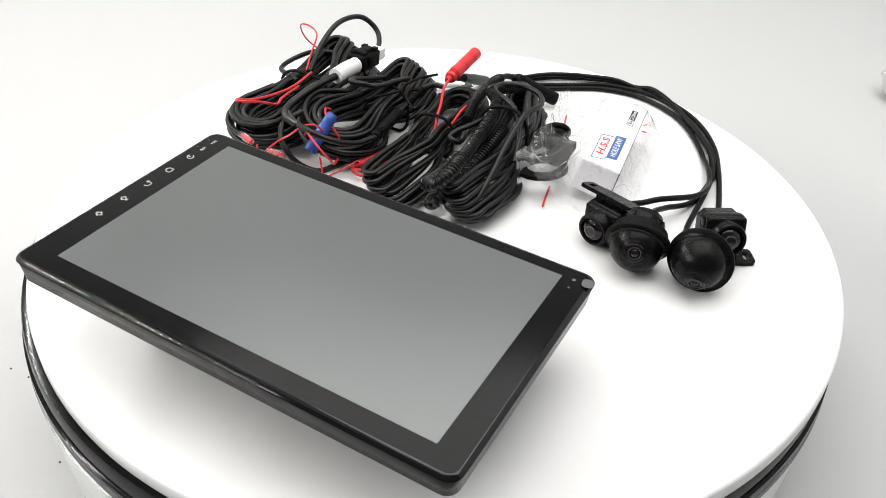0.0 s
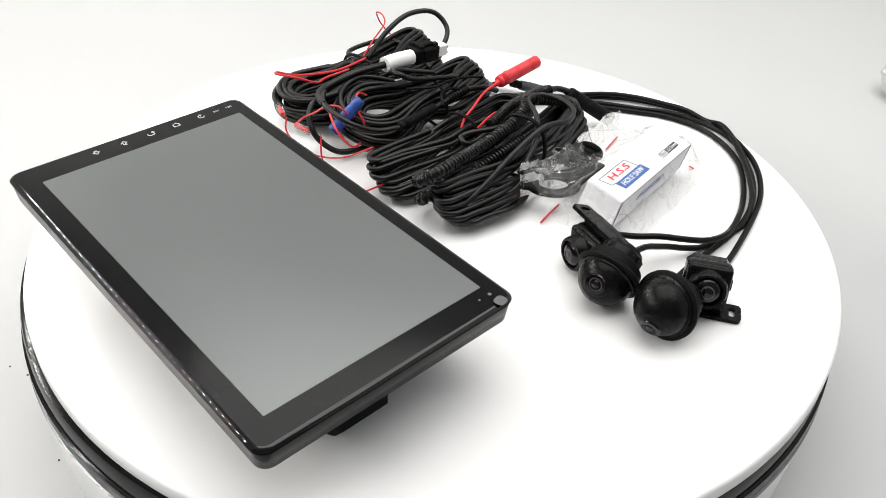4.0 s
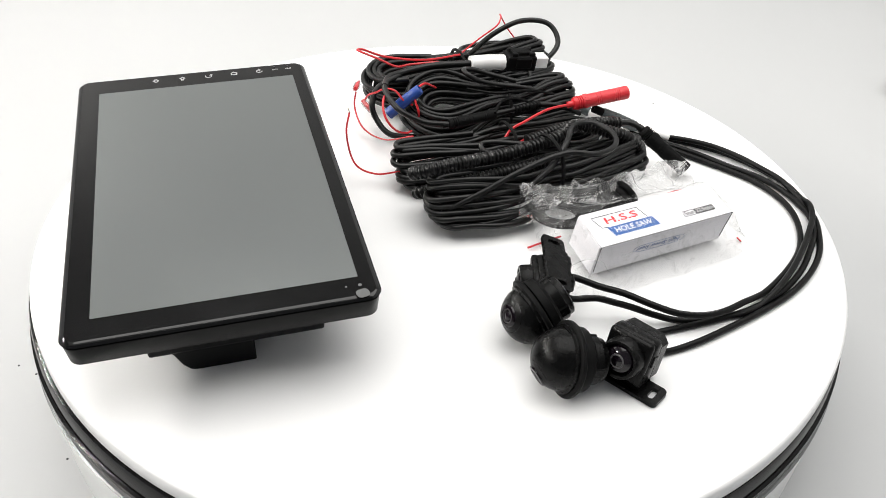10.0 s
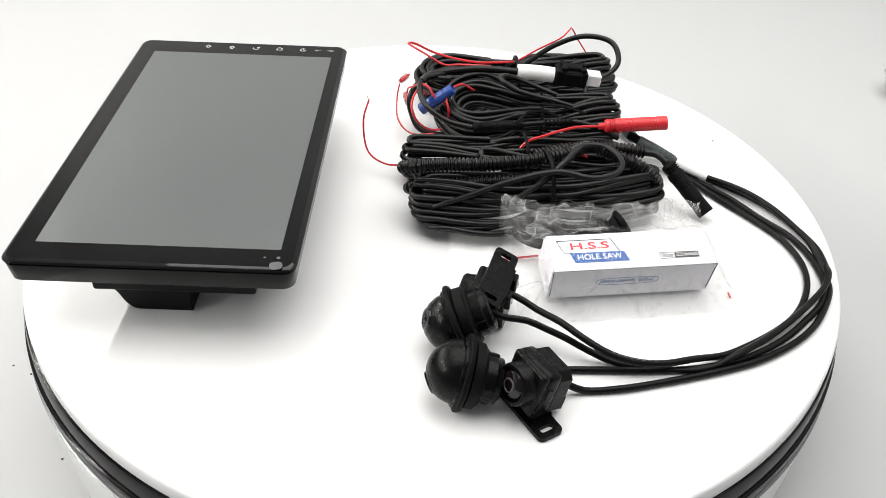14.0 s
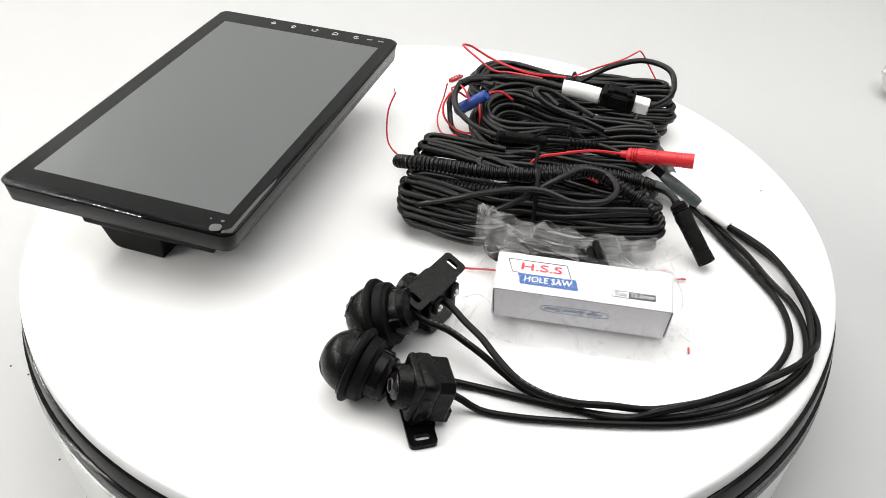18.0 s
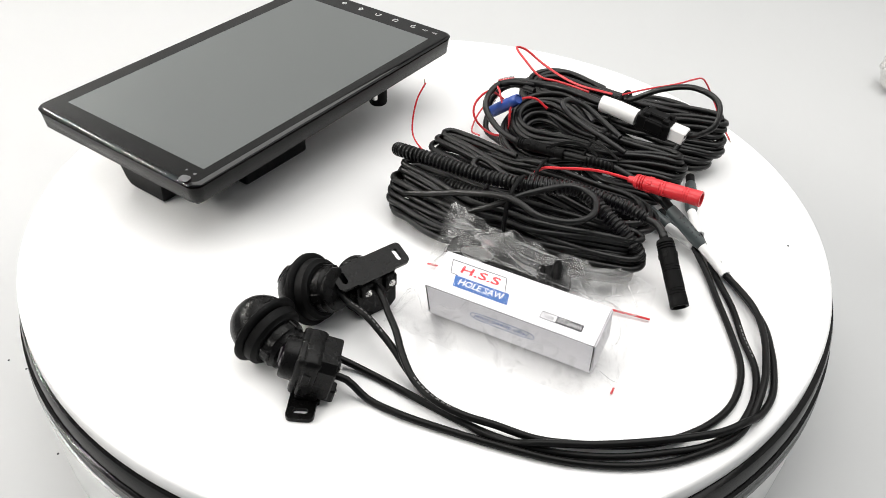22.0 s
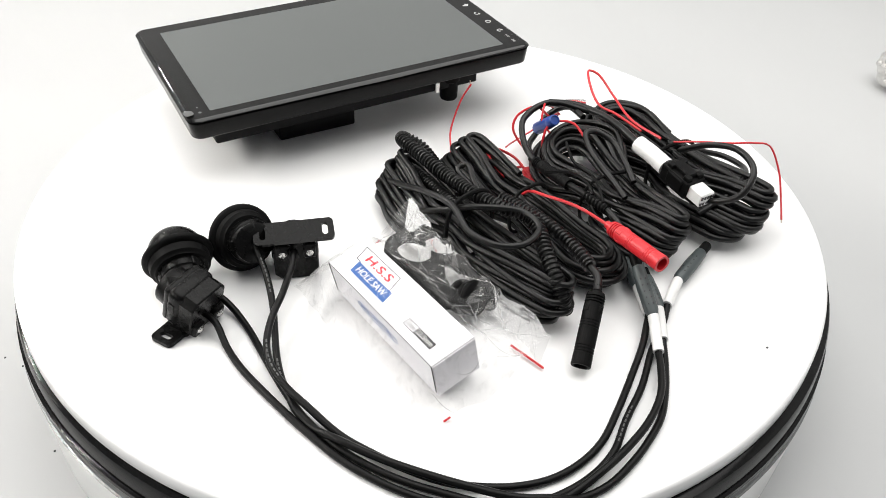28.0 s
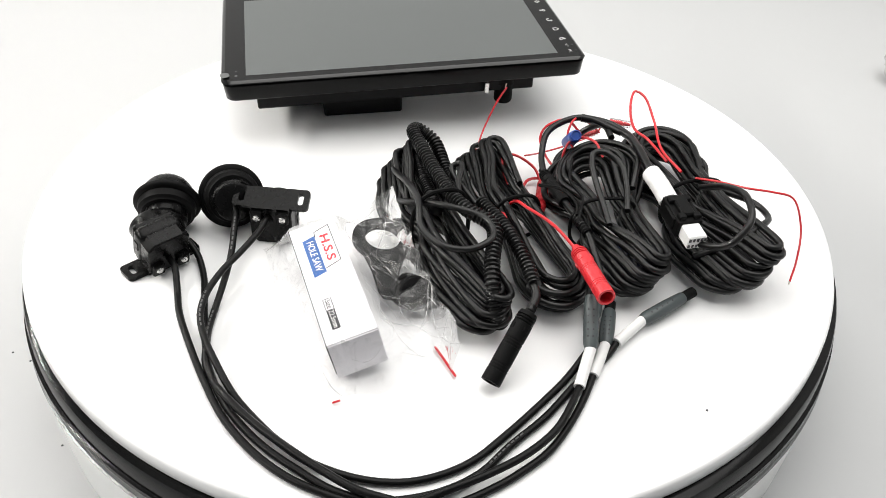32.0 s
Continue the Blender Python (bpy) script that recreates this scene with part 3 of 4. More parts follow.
bracket_camera(pose(0.1770, -0.0428, 0.0186, 0, 0, 3) @ pose(0, 0, 0, -17, 0, 0),
               [(0.177, -0.024, 0.009), (0.1822, -0.0125, Z1), (0.1897, 0.0050, Z1), (0.1968, 0.0310, Z1), (0.2030, 0.0590, Z1), (0.2070, 0.0866, Z1), (0.2060, 0.1131, Z1), (0.2010, 0.1347, Z1), (0.1932, 0.1515, Z1), (0.1813, 0.1693, Z1), (0.1668, 0.1799, Z1), (0.1470, 0.1885, Z2), (0.1280, 0.1930, Z2), (0.1073, 0.1955, Z2), (0.0875, 0.1940, Z2), (0.0720, 0.1885, Z2), (0.0584, 0.1819, 0.0062)],
               (0.0374, 0.1696, 0.0104), (0.0119, 0.1447, 0.0255), (0.0584, 0.1819, 0.0062),
               "black cube car camera standing on its slotted bracket", 0.0032, -0.0168, 17)


# ---------------------------------------------------------------- box, adapter ring and bag
def small_box():
    L, W, H = 0.096, 0.027, 0.0250
    ang = math.degrees(math.atan2(0.9347, 0.3555))
    # local: x along the length, y towards the back edge, z up; origin at the front bottom edge's middle
    m = pose(0.1318, 0.0550, 0.0030, 0, 0, ang) @ pose(0, 0, 0, 12, 0, 0)
    t = rider(thing("cardboard_box", m, "small white cardboard box for a hole saw, inside a clear bag", "box"))
    part("carton", rbox(L, W, H, 0.0005, 1, pose(0, W / 2, H / 2)), CARD, t)
    part("end_flap", rbox(0.0005, W - 0.001, H - 0.0012, 0.0001, 1, pose(L / 2 + 0.0004, W / 2, H / 2)), CARD, t)
    part("end_flap", rbox(0.0005, W - 0.001, H - 0.0012, 0.0001, 1, pose(-L / 2 - 0.0004, W / 2, H / 2)), CARD, t)
    for x in (-L / 2, L / 2):
        part("seam", tube(np.array([(x, -0.0001, H - 0.0004), (x * 0.985, -0.0001, 0.003)]), 0.00028, 5), PRINT_DARK, t, "dark gap along the flap")
        part("seam", tube(np.array([(x, 0.0006, H - 0.0002), (x, W - 0.0006, H - 0.0002)]), 0.00010, 4), PRINT_GREY, t)
    part("seam", tube(np.array([(-L / 2, -0.00005, H - 0.0001), (L / 2, -0.00005, H - 0.0001)]), 0.00014, 4), PRINT_DARK, t)
    top = H + 0.00006

    def bar(name, x0, y0, x1, y1, mat, z=0.0, slant=0.0):
        return part(name, plate([(x0, y0), (x1, y0), (x1 + slant, y1), (x0 + slant, y1)], top + z, top + z + 0.00015), mat, t)
    bar("blue_label", -0.0345, 0.0055, -0.0025, 0.0128, PRINT_BLUE, 0.0, -0.0018)
    lettering("HOLE SAW", 0.0056, PRINT_WHITE, t, pose(-0.0195, 0.0092, top + 0.0003), "printed_lettering", bold=0.00004, stretch=0.94)
    # outlined red letters in a slanted frame
    for a, b in (((-0.0395, 0.0133), (-0.0425, 0.0222)), ((-0.0425, 0.0222), (-0.0100, 0.0222)), ((-0.0100, 0.0222), (-0.0070, 0.0130)), ((-0.0395, 0.0133), (-0.0350, 0.0131))):
        part("label_outline", tube(np.array([(*a, top + 0.0001), (*b, top + 0.0001)]), 0.00022, 4), PRINT_DARK, t)
    lettering("H.S.S", 0.0070, PRINT_RED, t, pose(-0.0238, 0.0176, top + 0.0002), "printed_lettering", bold=0.00012, stretch=1.62)
    bar("size_panel", 0.0245, 0.0055, 0.0390, 0.0100, PRINT_DARK)
    for a, b in (((0.0160, 0.0056), (0.0245, 0.0056)), ((0.0160, 0.0099), (0.0245, 0.0099)), ((0.0160, 0.0056), (0.0160, 0.0099))):
        part("label_outline", tube(np.array([(*a, top + 0.0001), (*b, top + 0.0001)]), 0.00018, 4), PRINT_DARK, t)
    lettering("Size", 0.0042, PRINT_DARK, t, pose(0.0203, 0.0078, top + 0.0002), "printed_lettering")
    lettering("22.5mm", 0.0040, PRINT_WHITE, t, pose(0.0318, 0.0078, top + 0.0003), "printed_lettering")
    # the long side: slanting words in an oval outline, upside down
    side = pose(-0.003, -0.00006, 0.0135, 90, 0, 0) @ pose(0, 0, 0, 0, 0, 180)
    ring = glide([(0.0185 * math.copysign(abs(math.cos(a)) ** 0.5, math.cos(a)), 0.0030 * math.copysign(abs(math.sin(a)) ** 0.6, math.sin(a)), 0) for a in np.linspace(0, 2 * math.pi, 28, endpoint=False)], 0.0008, True)
    part("label_outline", tube(ring, 0.00014, 4, True), PRINT_BLUE, t, m=side)
    lettering("High Speed Steel", 0.0046, PRINT_BLUE, t, side @ pose(0, 0, 0.00006), "printed_lettering", shear=0.4)
    return t


small_box()


def adapter_ring():
    m = pose(0.0780, 0.0390, 0.0, 0, 0, 61.0)
    t = rider(thing("adapter_ring", m, "flat black mounting ring with a round hole, inside a clear bag", "mounting ring"))
    # a flat ring with a short tongue, and a thick rounded grommet beside the tongue
    hole = [(0.0104 * math.cos(a) - 0.0086, 0.0104 * math.sin(a) + 0.003) for a in np.linspace(0, 2 * math.pi, 28, endpoint=False)]
    out = [(-0.0086 + 0.0180 * math.cos(radians(a)), 0.003 + 0.0180 * math.sin(radians(a))) for a in np.linspace(45, 315, 26)]
    out += [(0.018, -0.0065), (0.034, -0.0050), (0.0395, -0.0030), (0.0405, 0.0010), (0.0395, 0.0050), (0.034, 0.0075), (0.018, 0.0095)]
    part("ring", plate(out, -0.0015, 0.0015, (hole,)), RUBBER, t, m=pose(0, 0, 0.0140, -8, 4, 0))
    part("grommet", merged(*[moved(lathe([(0.0, z0), (rr * 0.9, z0), (rr, z0 + 0.001), (rr, z1 - 0.001), (rr * 0.9, z1), (0.0, z1)], 28), pose(0.0385, 0.0125, 0.0128, 0, 62, 20)) for rr, z0, z1 in ((0.0100, -0.0070, -0.0020), (0.0086, -0.0020, 0.0030), (0.0100, 0.0030, 0.0070))]), RUBBER, t, "thick black rubber grommet")


adapter_ring()


def plastic_bag():
    ang = math.degrees(math.atan2(0.9347, 0.3555))
    m = pose(0.098, 0.060, 0.0, 0, 0, ang)
    t = rider(thing("plastic_bag", m, "crumpled clear zip bag with red seal lines round a box", "plastic bag"))
    # local x along the box, y away from it; the tilted box top spans x -0.041..0.055, y -0.039..-0.012
    rng = random.Random(8)
    NX, NY = 30, 21
    X0, X1, Y0 = -0.0590, 0.0700, -0.0520
    verts, faces = [], []
    for j in range(NY + 1):
        for i in range(NX + 1):
            u, v = i / NX, j / NY
            if 0 < i < NX and 0 < j < NY:
                u, v = u + rng.uniform(-0.36, 0.36) / NX, v + rng.uniform(-0.36, 0.36) / NY
            x = X0 + (X1 - X0) * u
            y = Y0 + 0.0800 * min(1.0, v / 0.90)
            if v <= 0.90:
                up = max(0.0, min(1.0, (y + 0.020) / 0.048))
                left, right = 0.003 + 0.0305 * up ** 1.6, 0.003 + 0.0220 * up ** 1.8
                ux = (x - X0) / (X1 - X0)
                ridge = 0.0335 - 0.0085 * ux - 0.0035 * math.sin(math.pi * ux)
                lid = 0.0285 + (min(max(y, -0.039), -0.012) + 0.039) * 0.215
                fy = 1.0 if y > -0.0395 else max(0.0, 1 - (-0.0395 - y) / 0.0125)
                back = max(0.0, min(1.0, (y + 0.012) / 0.040))
                h = lid * fy ** 0.8 * (1 - back) + ridge * back - 0.0110 * math.sin(math.pi * back)
                if x < -0.0415:
                    f = (-0.0415 - x) / (-0.0415 - X0)
                    h = h * (1 - f) + left * f
                elif x > 0.0560:
                    f = (x - 0.0560) / (X1 - 0.0560)
                    h = h * (1 - f) + right * f
            else:
                # the sheet behind hangs from the raised edge
                f = (v - 0.90) / 0.10
                ux = (x - X0) / (X1 - X0)
                ridge = 0.0335 - 0.0085 * ux - 0.0035 * math.sin(math.pi * ux)
                h = ridge * (1 - f) + 0.004 * f
                y -= 0.004 * f
            n1 = noise.noise(Vector((x * 30, y * 30, 1.7)))
            r1 = 1 - abs(noise.noise(Vector((x * 55 + y * 25, y * 65 - x * 30, 5.1)))) * 2
            off = max(0, -0.0410 - x, x - 0.0555, -0.0395 - y, y + 0.0115)
            free = min(1.0, off / 0.005)
            h += free * (0.0026 * n1 + 0.0024 * r1 + rng.uniform(-0.0005, 0.0005)) + (1 - free) * 0.0010
            x += free * 0.0022 * noise.noise(Vector((y * 60, 3.3, x * 30)))
            y += free * 0.0022 * noise.noise(Vector((x * 60, 7.3, y * 30)))
            verts.append((x, y, max(0.0004, h)))
    for j in range(NY):
        for i in range(NX):
            a = j * (NX + 1) + i
            if (i * 7 + j * 3) % 2:
                faces += [(a, a + 1, a + NX + 2), (a, a + NX + 2, a + NX + 1)]
            else:
                faces += [(a, a + 1, a + NX + 1), (a + 1, a + NX + 2, a + NX + 1)]
    film = part("film", (verts, faces), FILM, t, "crumpled clear film", smooth=True)
    film.data.set_sharp_from_angle(angle=radians(28))
    film.data.materials.append(TAUT)
    film.data.polygons.foreach_set("material_index", [int(-0.043 < p.center.x < 0.058 and -0.042 < p.center.y < -0.009) for p in film.data.polygons])
    film.visible_shadow = False
    # sharp folds that stand out of the film; their added milkiness paints the glints
    vs = np.array(verts).reshape(NY + 1, NX + 1, 3)
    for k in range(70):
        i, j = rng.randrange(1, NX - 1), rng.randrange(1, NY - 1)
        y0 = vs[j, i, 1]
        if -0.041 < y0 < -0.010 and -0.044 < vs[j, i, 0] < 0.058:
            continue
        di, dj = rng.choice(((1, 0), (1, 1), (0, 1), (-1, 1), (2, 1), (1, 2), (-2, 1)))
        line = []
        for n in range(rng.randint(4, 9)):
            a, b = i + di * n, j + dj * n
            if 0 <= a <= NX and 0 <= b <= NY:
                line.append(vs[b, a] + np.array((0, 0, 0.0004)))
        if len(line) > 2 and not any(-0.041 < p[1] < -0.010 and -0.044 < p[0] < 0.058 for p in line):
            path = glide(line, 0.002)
            fold_glint = part("fold_glint", tube(path, 0.00020 * np.sin(np.linspace(0.25, 2.9, len(path))) + 0.00004, 4), FOLD_GLINT, t)
            fold_glint.visible_shadow = False
    part("seal_line", tube(glide([(0.0480, 0.0210, 0.0022), (0.0590, 0.0228, 0.0020), (0.0705, 0.0245, 0.0018)], 0.003), 0.0007, 5), RED, t, "red seal line")
    part("seal_line", tube(glide([(0.0690, -0.040, 0.0015), (0.0690, -0.036, 0.002)], 0.003), 0.0006, 5), RED, t, "red seal line")
    part("seal_line", tube(glide([(-0.0625, 0.0055, 0.0022), (-0.0500, 0.0068, 0.0024), (-0.0370, 0.0080, 0.0022)], 0.003), 0.0007, 5), RED, t, "red seal line")


plastic_bag()


# ---------------------------------------------------------------- cable hanks
def packed(n, d):
    """n strand places of a round bundle, d apart, from the middle outwards."""
    pts = []
    for i in range(-5, 6):
        for j in range(-5, 6):
            pts.append(((i + 0.5 * (j % 2) - 0.2) * d, j * d * 0.87 + 0.1 * d))
    pts.sort(key=lambda p: p[0] ** 2 + p[1] ** 2)
    return pts[:n]


def hank_path(p0, p1, ends, waist, waist_tall, turns, r, seed, tie_at=0.5):
    """One long cable wound in loops from p0 to p1 and tied round its waist.
    ends: for p0 and p1 either ("loop", half width, lift, tilt, fill): wide bends, nested as a round bundle, of which the upper ones may
    close the eye of the coil by fill; or ("fan", height, low place, high place, bulge, half width): narrow bends fanned out from low to high."""
    rng = random.Random(seed)
    a, b = Vector((*p0, 0)), Vector((*p1, 0))
    ax = (b - a).normalized()
    side, up = Vector((-ax.y, ax.x, 0)), Vector((0, 0, 1))
    span = (b - a).length
    knot = a + ax * span * tie_at
    spots = packed(turns, 2.4 * r)
    rho = max(math.hypot(x, z) for x, z in spots) + r
    spots.sort(key=lambda p: (round(p[1] / (2 * r)), p[0]))
    pts = []

    def put(along, v, z):
        pts.append(knot + ax * along + side * v + up * max(r * 1.02, z))

    for n, (dx, dz) in enumerate(spots):
        dx, dz = dx + rng.uniform(-0.4, 0.4) * r, dz + rng.uniform(-0.4, 0.4) * r
        u = n / (turns - 1)
        v0 = waist * (0.30 + 0.31 * (1 + dx / rho))
        z0 = waist_tall / 2 + dz / rho * (waist_tall / 2 - r)
        skew = rng.uniform(-1, 1) * 0.0030
        for e, way, first in ((1, 1, 1), (0, -1, -1)):
            kind, *spec = ends[e]
            far = span * ((1 - tie_at) if e else tie_at) + rng.uniform(-0.004, 0.001)
            put(0, first * v0, z0 + rng.uniform(-0.3, 0.3) * r)
            if kind == "loop":
                wide, lift, tilt, fill = spec
                shut = rng.uniform(0.1, 1.0) * fill if dz > 0.3 * rho else rng.uniform(-0.04, 0.08) + rng.random() * 0.55 * fill
                w = max(0.007, (wide - (rho - dx)) * (1 - shut))
                far -= (rho - dx) * 0.9
                base = rho + lift + dz
                deep = min(far * 0.75, w * 1.25)
                neck = far - deep
                for f in (0.35, 0.72):
                    g = f * f * (3 - 2 * f)
                    put(way * neck * f, first * (v0 * (1 - g) + w * 0.94 * g) + skew * g, z0 * (1 - g) + (base + tilt * first * w) * g)
                for k in range(7):
                    q = radians(90 - 30 * k)
                    v = first * w * math.sin(q)
                    put(way * (neck + deep * math.cos(q)), v + skew, base + tilt * v)
                for f in (0.72, 0.35):
                    g = f * f * (3 - 2 * f)
                    put(way * neck * f, -first * (v0 * (1 - g) + w * 0.94 * g) + skew * g, z0 * (1 - g) + (base - tilt * first * w) * g)
            else:
                tall, low, high, bulge, narrow = spec
                inner = n % 2
                wide = narrow * (0.75 + 1.1 * (1 - u)) * (0.72 if inner else 1.0)
                vc = low + (high - low) * u + 0.4 * skew
                zc = r + 0.4 * wide + u * (tall - 2 * r - 0.8 * wide)
                far -= 0.0048 * inner + 0.010 * abs(u - 0.45) ** 1.5
                tip = radians(rng.uniform(-30, 5))
                lean_v, lean_z = math.cos(tip) * wide, math.sin(tip) * wide * 0.6
                bend = wide * 1.1
                neck = far - bend

                def leg(sign, steps):
                    # the leg on the outer side swings wide, the other runs straight to the bend
                    for f in steps:
                        g = f * f * (3 - 2 * f)
                        belly = bulge * (0.35 + 0.65 * (1 - u)) * math.sin(math.pi * f ** 0.8) * (1.0 if sign < 0 else 0.25)
                        put(way * neck * f, sign * v0 * (1 - g) + (vc + sign * lean_v) * g - belly, z0 * (1 - g) + (zc + sign * lean_z) * g)

                leg(first, (0.25, 0.5, 0.75))
                for k in range(5):
                    q = radians(90 - 45 * k)
                    put(way * (neck + bend * math.cos(q)), vc + first * lean_v * math.sin(q), zc + first * lean_z * math.sin(q))
                leg(-first, (0.75, 0.5, 0.25))
    return pts


def corrugated(points, r, pitch=0.0027):
    path = glide(points, pitch / 8)
    seg = np.concatenate([[0], np.cumsum(np.linalg.norm(np.diff(path, axis=0), axis=1))])
    rad = r * (0.87 + 0.13 * np.clip(1.6 * np.sin(seg / pitch * 2 * math.pi), -1, 1))
    return tube(path, rad, 14)


def tie_band(centre, way, a, tall, r=0.0016):
    """A cable tie round a hank: centre on the table, way along the hank."""
    c = Vector((*centre, 0))
    ax = Vector((*way, 0)).normalized()
    side = Vector((-ax.y, ax.x, 0))
    pts = []
    for k in range(20):
        q = 2 * math.pi * k / 20
        x = math.copysign(abs(math.cos(q)) ** 0.75, math.cos(q)) * (a + r)
        z = tall / 2 + math.copysign(abs(math.sin(q)) ** 0.75, math.sin(q)) * (tall / 2 + r * 0.8)
        pts.append(c + side * x + Vector((0, 0, max(r, z))))
    return tube(glide(pts, 0.002, True), r, 7, True)


class Hank:
    """A bundle of wiring: an empty at its base with cable, ties and plugs under it."""

    def __init__(self, name, place, label, category="wiring harness"):
        self.m = pose(*place, 0)
        self.inv = self.m.inverted()
        self.t = rider(thing(name, self.m, label, category, "wiring on the turntable"))

    def add(self, name, shape, mat, label="", parent=None):
        return part(name, moved(shape, self.inv), mat, parent or self.t, label)

    def wire(self, pts, mat=None, r=0.00075, name="wire", label="thin red wire"):
        return self.add(name, tube(glide(pts, 0.0025), r, 6), mat or RED, label)

    def cable(self, pts, r=0.00185, name="cable", n=8):
        return self.add(name, tube(glide(pts, 0.0026), r, n), CABLE)


def sleeve_terminal(h, base, tip, r, mat, name, label):
    b, e = Vector(base), Vector(tip)
    n = (e - b).length
    prof = [(0, 0.001), (r * 0.62, 0.001), (r * 0.70, 0), (r * 0.86, 0.0006), (r * 0.95, n * 0.22), (r * 0.90, n * 0.25), (r * 0.90, n * 0.30), (r * 0.97, n * 0.34), (r, n * 0.9), (r, n), (r * 0.78, n), (r * 0.74, n - 0.005), (0, n - 0.005)]
    return h.add(name, moved(lathe(prof, 24), facing(b, e - b)), mat, label)


def round_plug(h, base, tip, r, mat, name, label):
    """A long round plug with three groups of fine grooves and a hollow end."""
    b, e = Vector(base), Vector(tip)
    n = (e - b).length
    prof = [(0, -0.004), (r * 0.45, -0.004), (r * 0.5, 0.0), (r * 0.84, 0.0006), (r * 0.90, 0.0012)]
    for at, deep in ((0.0030, 0.82), (n * 0.40, 0.93), (n * 0.74, 0.93)):
        for k in range(3):
            z = at + k * 0.0016
            prof += [(r * 0.98, z), (r * deep, z + 0.0003), (r * deep, z + 0.0007), (r * 0.98, z + 0.0010)]
    prof += [(r, n - 0.0008), (r * 0.97, n), (r * 0.72, n), (r * 0.68, n - 0.012), (0, n - 0.012)]
    plug = h.add(name, moved(lathe(prof, 28), facing(b, e - b)), mat, label)
    plug.data.polygons.foreach_set("use_smooth", [False] * len(plug.data.polygons))
    for q in (0, 90, 180, 270):
        part("grip_bar", rbox(0.0011, 0.0030, 0.0034, 0.0003, 1, h.inv @ facing(b, e - b) @ pose(0, 0, 0, 0, 0, q + 40) @ pose(r * 0.93, 0, 0.0105)), mat, plug)
    return plug


# hank with the corrugated sleeve, beside the bag
h = Hank("cable_hank", (0.047, 0.052), "black cable hank with a corrugated sleeve, tied round its middle")
h.cable(hank_path((0.015, -0.029), (0.0690, 0.1290), (("fan", 0.036, -0.004, 0.011, 0.012, 0.0075), ("fan", 0.034, -0.004, 0.006, 0.010, 0.0085)), 0.0135, 0.038, 15, 0.0020, 3, tie_at=0.49), 0.0020)
h.add("corrugated_sleeve", corrugated([(0.0633, 0.1280, 0.0120), (0.0662, 0.1265, 0.0220), (0.0624, 0.1189, 0.0310), (0.0532, 0.1078, 0.0370), (0.0367, 0.0897, 0.0425), (0.0390, 0.0720, 0.0440), (0.0370, 0.0580, 0.0430), (0.025, 0.026, 0.040), (0.013, -0.006, 0.0410), (0.0055, -0.021, 0.0395), (-0.0025, -0.0255, 0.0355), (-0.0075, -0.016, 0.0300), (0.000, 0.006, 0.022), (0.012, 0.034, 0.020)], 0.0046), SLEEVE, "black corrugated sleeve")
h.add("corrugated_sleeve", corrugated([(0.044, 0.050, 0.034), (0.029, 0.022, 0.030), (0.014, -0.004, 0.0260), (0.004, -0.018, 0.0225), (-0.003, -0.0215, 0.0185), (-0.005, -0.011, 0.0130), (0.006, 0.010, 0.0120), (0.022, 0.034, 0.0160)], 0.0042), SLEEVE, "black corrugated sleeve")
h.add("corrugated_sleeve", corrugated([(0.018, 0.060, 0.034), (0.026, 0.090, 0.036), (0.038, 0.120, 0.034), (0.044, 0.131, 0.032)], 0.0042), SLEEVE, "black corrugated sleeve")
h.cable([(0.043, 0.129, 0.032), (0.049, 0.138, 0.031), (0.057, 0.1416, 0.0285)], 0.0024)
h.cable([(0.050, 0.020, 0.026), (0.054, 0.040, 0.038), (0.050, 0.060, 0.0460), (0.038, 0.085, 0.0455), (0.044, 0.098, 0.044), (0.060, 0.098, 0.043), (0.070, 0.087, 0.043), (0.070, 0.068, 0.044), (0.058, 0.050, 0.0465), (0.044, 0.022, 0.038), (0.034, 0.000, 0.028), (0.024, -0.018, 0.019), (0.018, -0.022, 0.012)], 0.0020)
h.add("cable_tie", tie_band((0.0435, 0.0530), (0.057, 0.164), 0.0165, 0.0480, 0.0014), RUBBER)
round_plug(h, (0.0570, 0.1416, 0.0275), (0.0916, 0.1515, 0.0058), 0.0054, RUBBER, "barrel_plug", "black barrel plug")

# hank with the red plug
h = Hank("cable_hank", (-0.004, 0.062), "black cable hank with a red plug and loose red wires")
h.cable(hank_path((-0.037, -0.010), (0.022, 0.144), (("fan", 0.029, -0.008, 0.013, 0.007, 0.0062), ("loop", 0.025, 0.002, 0.0, 0.65)), 0.0138, 0.031, 13, 0.0020, 5, tie_at=0.48), 0.0020)
h.add("cable_tie", tie_band((-0.005, 0.068), (0.066, 0.166), 0.0140, 0.032, 0.0012), RUBBER)
h.add("tie_tail", tube(glide([(-0.020, 0.070, 0.036), (-0.026, 0.084, 0.038), (-0.024, 0.098, 0.036), (-0.018, 0.104, 0.034)], 0.003), 0.0011, 5), RUBBER)
h.cable([(0.0286, 0.0720, 0.0330), (0.0292, 0.0547, 0.0385), (0.0219, 0.0430, 0.0405), (0.0101, 0.0326, 0.0405), (0.0062, 0.0270, 0.0395), (0.0106, 0.0240, 0.0375), (0.0140, 0.0289, 0.0355), (0.0163, 0.0425, 0.0330), (0.0180, 0.0600, 0.0280)], 0.0019)
round_plug(h, (0.0054, 0.1267, 0.0330), (0.0257, 0.1650, 0.0370), 0.0050, RED, "red_plug", "bright red round plug")
